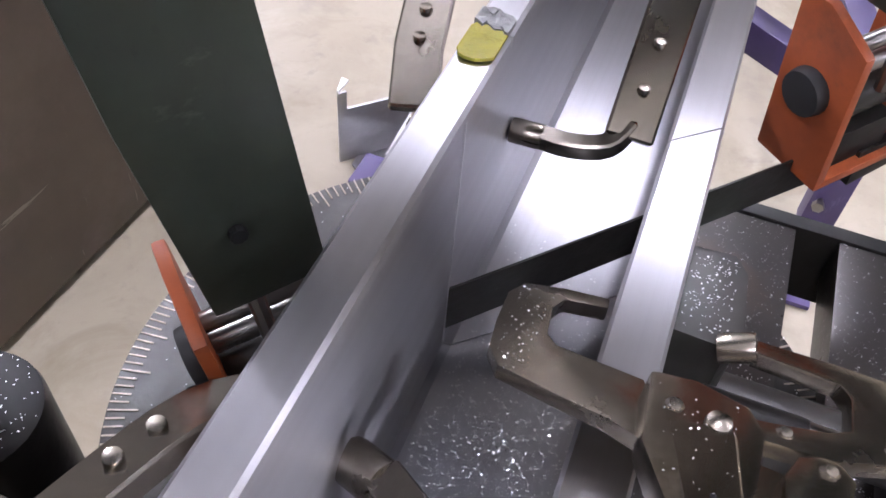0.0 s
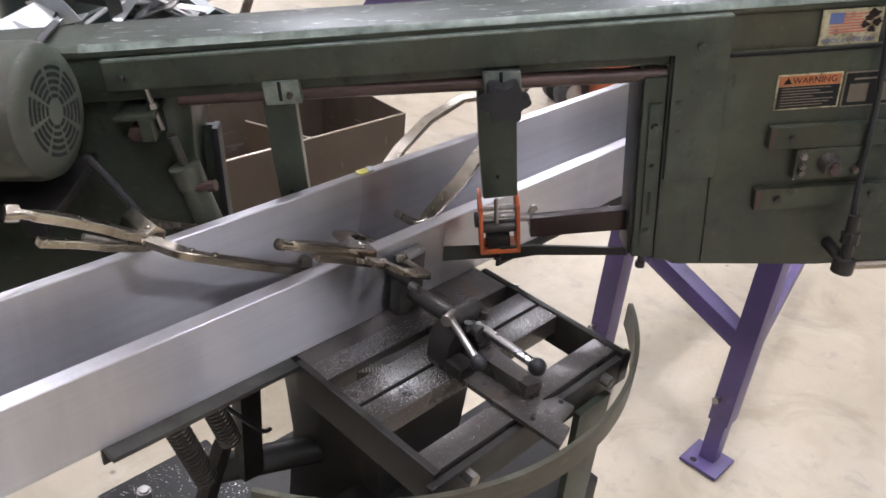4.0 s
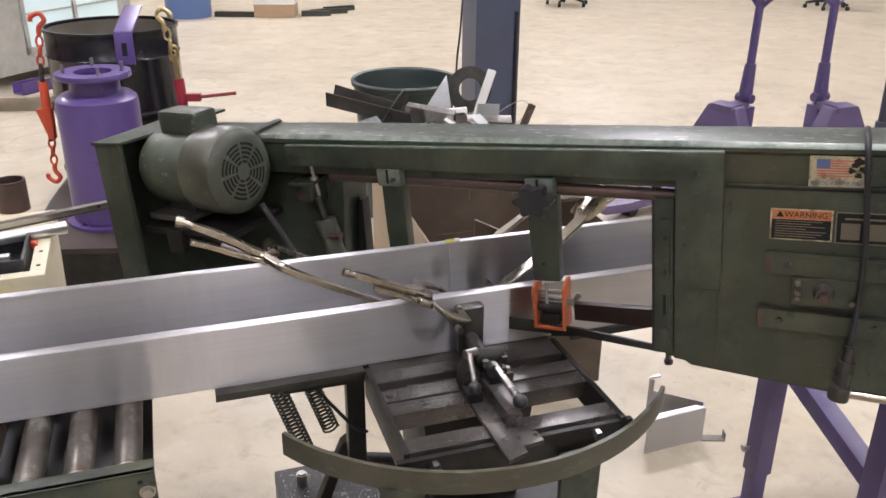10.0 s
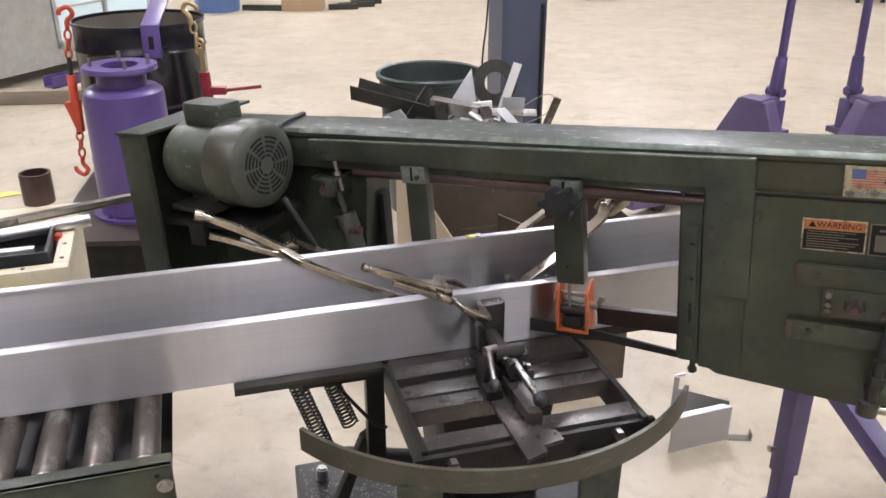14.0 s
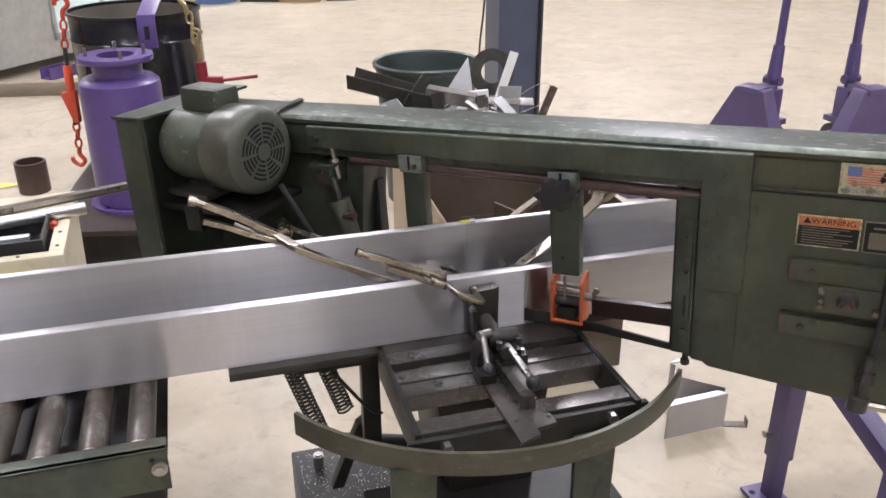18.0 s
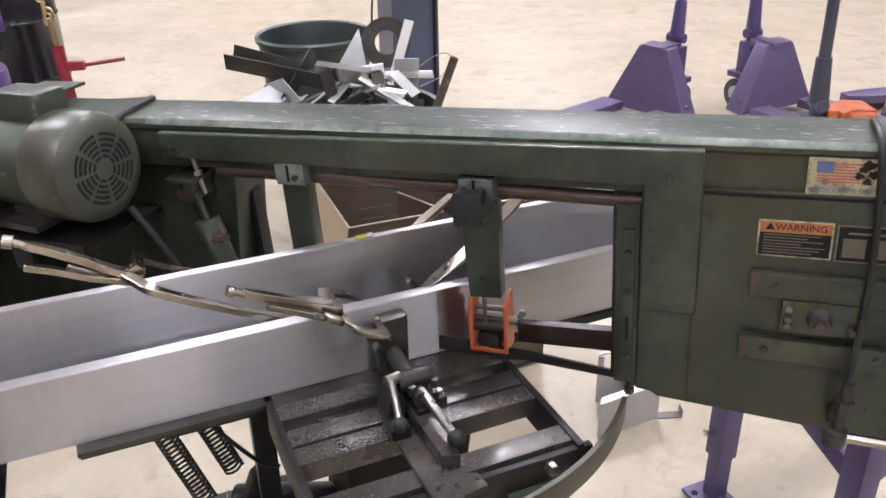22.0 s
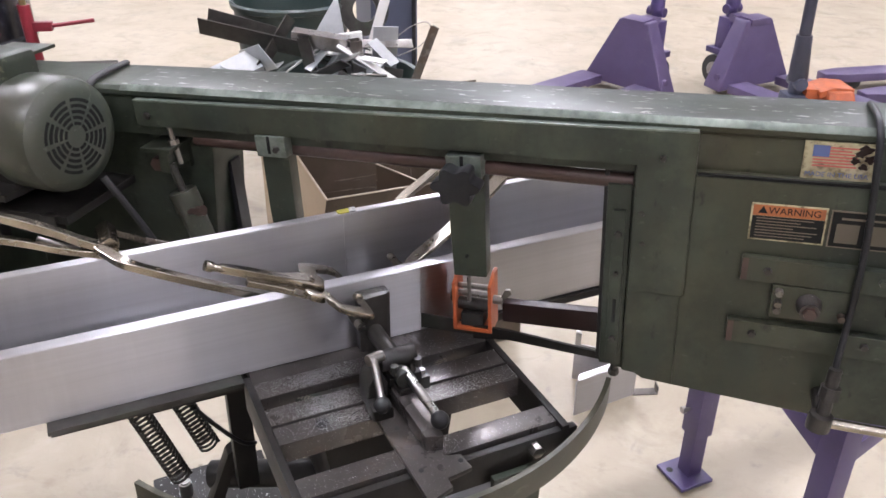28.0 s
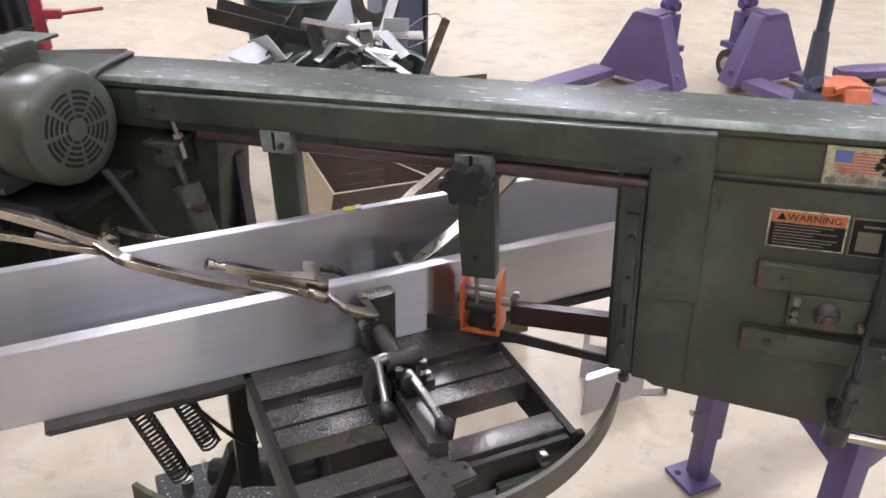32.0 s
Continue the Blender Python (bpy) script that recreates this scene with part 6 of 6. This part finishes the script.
    scrap("bracket_plate", box(-0.05, 0.05, -0.003, 0.003, -0.09, 0.09, 0.001), GALV, "galvanised steel plate offcut in the bin", (0.315, 3.42, 0.68), (0, 4, 8))
    for i, (x, y, z, a, b, c) in enumerate(((-0.22, 3.22, 0.63, 24, 30, 40), (-0.14, 3.18, 0.62, -30, 15, 65), (-0.25, 3.28, 0.66, 40, -20, 15), (-0.08, 3.15, 0.60, 15, 35, 100), (0.0, 3.12, 0.61, -12, 12, 20), (-0.17, 3.30, 0.69, 60, 20, 120))):
        scrap("sheet_offcut", merge(box(-0.09, 0.09, -0.055, 0.055, -0.0015, 0.0015), box(-0.09, 0.09, -0.055, -0.052, 0.0, 0.035)), GALV, "folded thin sheet metal offcut", (x, y, z), (a, b, c))
    for i in range(22):
        w = rnd.uniform(0.03, 0.055)
        ln = rnd.uniform(0.10, 0.26)
        k = i % 4
        bm = angle(w, ln) if k == 0 else square_tube(w, ln) if k == 1 else box(-ln / 2, ln / 2, -w / 2, w / 2, -0.003, 0.003, 0.001)
        a = rnd.uniform(0, 6.28)
        r = rnd.uniform(0, 0.17)
        scrap(("angle_iron", "square_tube", "flat_bar", "flat_bar")[k], bm, (IRON, STEEL, IRON, GALV)[(i * 7) % 4], "steel offcut in the heaped bin",
              (0.14 + r * math.cos(a), 3.30 + r * math.sin(a), 0.56 + rnd.uniform(0, 0.10)), (rnd.uniform(-40, 40), rnd.uniform(-35, 35), rnd.uniform(0, 180)))
    t = thing("wire_loop", "thin springy wire loop sticking out of scrap", "wire", Matrix.Translation((0.34, 3.62, 0.69)))
    part("wire", tube(curve_pts([(-0.03, 0, -0.02), (0.06, 0, 0.05), (0.13, 0, 0.075), (0.155, 0, 0.04), (0.11, 0, -0.02), (0.02, 0, -0.06)], 8), 0.0022, 6), STEEL, t)


def build_column():
    t = thing("steel_column", "dark blue-grey steel building column", "column", Matrix.Translation((0.455, 5.27, 0)) @ Matrix.Rotation(radians(14), 4, "Z"), kind="structure")
    part("flange", box(-0.14, 0.14, -0.14, -0.122, 0.02, 7.4), BLUE_GREY, t)
    part("flange", box(-0.14, 0.14, 0.122, 0.14, 0.02, 7.4), BLUE_GREY, t)
    part("web", box(-0.14, -0.122, -0.122, 0.122, 0.02, 7.4), BLUE_GREY, t)
    part("web", box(0.105, 0.122, -0.122, 0.122, 0.02, 7.4), BLUE_GREY, t)
    part("base_plate", box(-0.19, 0.19, -0.19, 0.19, 0, 0.02, 0.002), BLUE_GREY, t)
    part("conduit", rod((0.115, -0.150, 0.0), (0.115, -0.150, 0.95), 0.011, bevel=0.002), BLACK, t, "dark conduit on the column")
    c = thing("hanging_cord", "thin black cord hanging beside the column", "cord", Matrix.Translation((0.26, 5.06, 0)))
    part("cord", tube(curve_pts([(0.03, 0, 2.6), (0.02, 0, 1.4), (0.0, 0, 0.9), (-0.025, 0, 0.6), (-0.03, 0, 0.0)], 6), 0.006, 8), BLACK, c)


def build_jack(m, paint, handle_paint, label, fork=1.15):
    t = thing("pallet_jack", label, "pallet jack", m, "pallet jacks")
    # local: y points from the forks to the handle side
    lo, hi = [(-0.29, 0.0), (0.29, 0.0), (0.27, 0.15), (-0.27, 0.15)], [(-0.10, 0.045), (0.10, 0.045), (0.085, 0.16), (-0.085, 0.16)]
    part("body", soften(mesh_of([(x, y, 0.05) for x, y in lo] + [(x, y, 0.43) for x, y in hi], [(0, 1, 2, 3), (4, 5, 6, 7)] + [(k, (k + 1) % 4, 4 + (k + 1) % 4, 4 + k) for k in range(4)]), 0.014, 3), paint, t)
    part("body_top", prism([(0.035, 0.40), (0.19, 0.40), (0.19, 0.425), (0.13, 0.445), (0.035, 0.438)], -0.075, 0.075, "x", 0.008), paint, t)
    for s in (-1, 1):
        part("fork", prism([(s * 0.19 - 0.075, -0.04), (s * 0.19 + 0.075, -0.04), (s * 0.19 + 0.075, -fork + 0.15), (s * 0.19 + 0.04, -fork), (s * 0.19 - 0.04, -fork), (s * 0.19 - 0.075, -fork + 0.15)], 0.055, 0.105, "z", 0.008), paint, t)
        part("fork_wheel", rod((s * 0.19 - 0.04, -fork + 0.22, 0.04), (s * 0.19 + 0.04, -fork + 0.22, 0.04), 0.04, seg=20, bevel=0.003), RUBBER, t)
        part("link", rod((s * 0.22, 0.06, 0.12), (s * 0.262, 0.06, 0.12), 0.018), paint, t)
    q = 0.27
    part("pump", merge(box(-0.05, 0.05, q - 0.05, q + 0.05, 0.20, 0.40, 0.012), rod((0, q, 0.40), (0, q, 0.54), 0.032, bevel=0.004), rod((-0.055, q, 0.45), (0.055, q, 0.45), 0.028), rod((-0.03, q - 0.05, 0.30), (-0.03, q - 0.075, 0.33), 0.014)), PURPLE_DARK if paint is PURPLE_DULL else BLUE_GREY, t)
    part("pump_foot", box(-0.075, 0.075, q - 0.07, q + 0.09, 0.18, 0.215, 0.006), PURPLE_DARK, t)
    part("head_bridge", box(-0.05, 0.05, 0.13, q - 0.03, 0.385, 0.43, 0.008), paint, t)
    for s in (-1, 1):
        wheel = part("steer_wheel", rod((s * 0.035, q, 0.09), (s * 0.085, q, 0.09), 0.09, seg=28, bevel=0.008), RUBBER, t)
        part("hub", rod((s * 0.030, q, 0.09), (s * 0.090, q, 0.09), 0.045, seg=20, bevel=0.004), STEEL, wheel)
    part("axle_fork", box(-0.03, 0.03, q - 0.04, q + 0.04, 0.08, 0.20, 0.006), PURPLE_DARK, t)
    part("handle_socket", rod((0, q, 0.46), (0, q + 0.01, 0.66), 0.044, 0.034, bevel=0.004), handle_paint, t)
    part("handle", rod((0, q + 0.008, 0.62), (0, q + 0.02, 1.22), 0.026, 0.024), handle_paint, t)
    y = q + 0.02
    loop = [(0, y, 0.985), (0.05, y, 1.03), (0.115, y, 1.10), (0.13, y, 1.18), (0.09, y, 1.235), (-0.09, y, 1.235), (-0.13, y, 1.18), (-0.115, y, 1.10), (-0.05, y, 1.03)]
    part("grip_loop", tube(curve_pts(loop + [loop[0]], 4), 0.014, 10), handle_paint, t)
    return t


def build_jacks():
    build_jack(Matrix.Translation((1.80, 4.87, 0)) @ Matrix.Rotation(radians(-55.6), 4, "Z"), PURPLE_DULL, PURPLE_DARK, "purple pallet jack with an upright handle parked on the floor")
    build_jack(Matrix.Translation((2.60, 4.80, 0)) @ Matrix.Rotation(radians(19.7), 4, "Z"), PURPLE_DULL, PURPLE_DARK, "purple pallet jack turned the other way round", 0.85)
    build_jack(Matrix.Translation((2.42, 3.62, 0)) @ Matrix.Rotation(radians(84), 4, "Z"), ORANGE, HANDLE, "orange pallet jack with a dark slate handle", 0.60)
    build_jack(Matrix.Translation((4.20, 4.73, 0)) @ Matrix.Rotation(radians(-86), 4, "Z"), PURPLE_DULL, PURPLE_DARK, "purple pallet jack at the end of the row")


def build_far():
    def chair(m):
        t = thing("office_chair", "black office chair on castors", "chair", m, "office chairs")
        part("column", rod((0, 0, 0.09), (0, 0, 0.44), 0.03), BLACK, t)
        for i in range(5):
            a = radians(72 * i + 20)
            part("leg", tube([(0, 0, 0.12), (0.16 * math.cos(a), 0.16 * math.sin(a), 0.11), (0.31 * math.cos(a), 0.31 * math.sin(a), 0.075)], [0.03, 0.025, 0.018]), BLACK, t)
            part("castor", rod((0.31 * math.cos(a) - 0.02, 0.31 * math.sin(a), 0.03), (0.31 * math.cos(a) + 0.02, 0.31 * math.sin(a), 0.03), 0.03, seg=12), BLACK, t)
        part("seat", box(-0.25, 0.25, -0.24, 0.24, 0.44, 0.52, 0.03, 3), RUBBER, t)
        part("backrest", box(-0.22, 0.22, 0.20, 0.26, 0.60, 1.05, 0.03, 3), RUBBER, t)
    chair(Matrix.Translation((2.29, 13.05, 0)))
    chair(Matrix.Translation((6.11, 12.72, 0)))
    t = thing("blue_barrel", "blue plastic barrel far across the floor", "barrel", Matrix.Translation((-3.07, 11.77, 0)))
    part("shell", lathe([(0, 0), (0.29, 0), (0.30, 0.05), (0.30, 0.28), (0.31, 0.30), (0.30, 0.32), (0.30, 0.62), (0.31, 0.64), (0.30, 0.66), (0.28, 0.88), (0, 0.9)], 40), BLUE, t)
    t = thing("cardboard_box", "white and brown box on the far floor", "box", Matrix.Translation((-1.91, 11.87, 0)))
    part("carton", box(-0.27, 0.27, -0.2, 0.2, 0, 0.17, 0.004), CARD, t)
    part("lid", box(-0.28, 0.28, -0.21, 0.21, 0.17, 0.55, 0.004), WHITE, t)
    t = thing("cardboard_box", "pale boxes stacked far across the floor", "box", Matrix.Translation((1.24, 14.54, 0)))
    part("carton", box(-0.5, 0.1, -0.2, 0.2, 0, 0.25, 0.004), CARD, t)
    part("carton", box(0.15, 0.55, -0.2, 0.2, 0, 0.30, 0.004), WHITE, t)
    for i, (x, y, a, l) in enumerate(((-1.21, 12.05, 20, 0.5), (-1.37, 11.85, 8, 0.4), (-2.42, 11.75, -5, 0.6), (-1.10, 12.35, 32, 0.45))):
        single("steel_scrap", box(-l / 2, l / 2, -0.05, 0.05, 0, 0.07, 0.004), IRON, "dark steel piece lying on the far floor", "scrap", Matrix.Translation((x, y, 0)) @ Matrix.Rotation(radians(a), 4, "Z"))
    # cabinet with pale panes and lumber in front
    m = Matrix.Translation((-3.65, 7.16, 0)) @ Matrix.Rotation(radians(68), 4, "Z")
    t = thing("glazed_cabinet", "grey metal cabinet with pale glazed doors", "cabinet", m)
    part("body", box(-0.9, 1.9, -0.02, 0.5, 0.10, 1.9, 0.004), GALV, t)
    for i in (1, 2):
        part("pane", box(-0.10 + 0.62 * i, 0.46 + 0.62 * i, -0.026, -0.02, 0.30, 1.75), PANE_GLOW, t, "pale pane with an added glow")
        for k in range(4):
            part("glazing_bar", box(-0.10 + 0.62 * i, 0.46 + 0.62 * i, -0.032, -0.0262, 0.58 + 0.28 * k, 0.595 + 0.28 * k), GALV, t)
        part("door_frame", merge(box(-0.14 + 0.62 * i, -0.10 + 0.62 * i, -0.035, -0.02, 0.24, 1.8), box(-0.14 + 0.62 * i, 0.48 + 0.62 * i, -0.035, -0.02, 0.24, 0.30)), GALV, t)
    single("lumber_beam", box(-1.0, 0.55, -0.07, 0.07, 0, 0.11, 0.02), WOOD, "rough weathered timber lying on the floor", "timber", Matrix.Translation((-3.42, 6.56, 0)) @ Matrix.Rotation(radians(6), 4, "Z"))
    t = thing("purple_bracket", "purple folded steel channel piece on the timber", "bracket", Matrix.Translation((-3.07, 6.73, 0.11)) @ Matrix.Rotation(radians(60), 4, "Z"))
    part("channel", merge(box(-0.14, 0.14, -0.06, -0.05, 0, 0.09), box(-0.14, 0.14, 0.05, 0.06, 0, 0.09), box(-0.14, 0.14, -0.06, 0.06, 0, 0.01)), PURPLE, t)
    single("brick_piece", box(-0.06, 0.06, -0.04, 0.04, 0, 0.07, 0.004), RUSTY, "small rust-brown block beside the timber", "block", Matrix.Translation((-2.80, 6.57, 0)))
    single("floor_tape", prism([(-0.18, -0.06), (-0.02, -0.07), (0.16, 0.05), (0.06, 0.08)], 0.004, 0.006, "z"), YELLOW, "torn strip of yellow floor tape", "floor tape", Matrix.Translation((-2.53, 4.39, 0)))


# ---- saw chips lying about ----
def build_chips():
    rnd = random.Random(7)
    v, f = [], []

    def flake(x, y, z, size):
        a, t = rnd.uniform(0, 6.28), rnd.uniform(-0.6, 0.6)
        c, s = math.cos(a), math.sin(a)
        l, w = size * rnd.uniform(0.7, 1.3), size * rnd.uniform(0.4, 0.8)
        k = len(v)
        h = 0.0004 + abs(t) * l
        for dx, dy, dz in ((-l, -w, 0), (l, -w, t * l), (l, w, t * l), (-l, w, 0)):
            v.append((x + c * dx - s * dy, y + s * dx + c * dy, z + h + dz * 0.8))
        f.append((k, k + 1, k + 2, k + 3))

    Z = 0.7572
    for n0, n1, cnt, c0 in ((1.240, 1.281, 5200, 0.455), (1.172, 1.213, 4600, 0.455), (1.127, 1.1665, 2200, 0.47), (1.012, 1.052, 500, 0.56), (1.127, 1.1665, 1500, 0.665)):
        for i in range(cnt):
            s = min(0.745, max(0.355, rnd.gauss(c0, 0.030 if i % 3 else 0.11)))
            n = rnd.uniform(n0 + 0.002, n1 - 0.002) if i % 2 else min(n1 - 0.002, max(n0 + 0.002, rnd.gauss((n0 + n1) / 2, 0.011)))
            flake(s, n - 0.031, Z, rnd.choice((0.00018, 0.00022, 0.0003, 0.0004, 0.0006)))
    for i in range(2600):
        s = rnd.gauss(0.50, 0.075)
        flake(s, rnd.uniform(1.290, 1.378), WEB + 0.0003, rnd.choice((0.00025, 0.0003, 0.0004, 0.0007)))
    for i in range(110):
        s, n = rnd.uniform(0.462, 0.520), rnd.uniform(1.329, 1.342)
        if i % 3 == 0:
            s, n = rnd.uniform(0.430, 0.480), rnd.uniform(1.258, 1.285)
        flake(s, n, 0.905 - 0.42 * (s - 0.4697) + (0.0075 if i % 3 == 0 else 0.0004), rnd.choice((0.0002, 0.0003, 0.0004)))
    for i in range(400):
        a, r = rnd.uniform(0, 6.28), 0.197 * rnd.uniform(0.75, 1) 
        flake(0.543 + r * math.cos(a), 1.356 + r * math.sin(a), 0.7427, rnd.choice((0.0003, 0.0005)))
    for i in range(150):
        a, r = rnd.uniform(0, 6.28), 0.034 * rnd.random() ** 0.5
        flake(0.424 + r * math.cos(a), 1.572 + r * math.sin(a), 0.7853, rnd.choice((0.0003, 0.0005)))
    for i in range(700):
        flake(rnd.uniform(0.20, 0.43), rnd.uniform(1.48, 1.72), 0.2054, rnd.choice((0.0004, 0.0006, 0.001)))
    for i in range(160):
        flake(rnd.uniform(0.542, 0.588), rnd.uniform(1.259, 1.279), 0.8664, rnd.choice((0.0002, 0.0003, 0.0005)))
    me = bpy.data.meshes.new("metal_chips")
    me.from_pydata(v, [], f)
    me.materials.append(CHIP)
    ob = new("metal_chips", me)
    ob.matrix_world = BENCH
    tagged(ob, "silvery aluminium saw chips scattered over table and channel", "chips", kind="stuff")


build_hall()
build_channel()
HEAD = build_head()
build_saw_base()
build_clamps()
build_conveyor()
build_outfeed_stand()
build_offcut()
build_scrap_box()
build_cart()
build_drum()
build_binders()
build_tank()
build_bins()
build_column()
build_jacks()
build_far()
build_chips()
motions(HEAD)
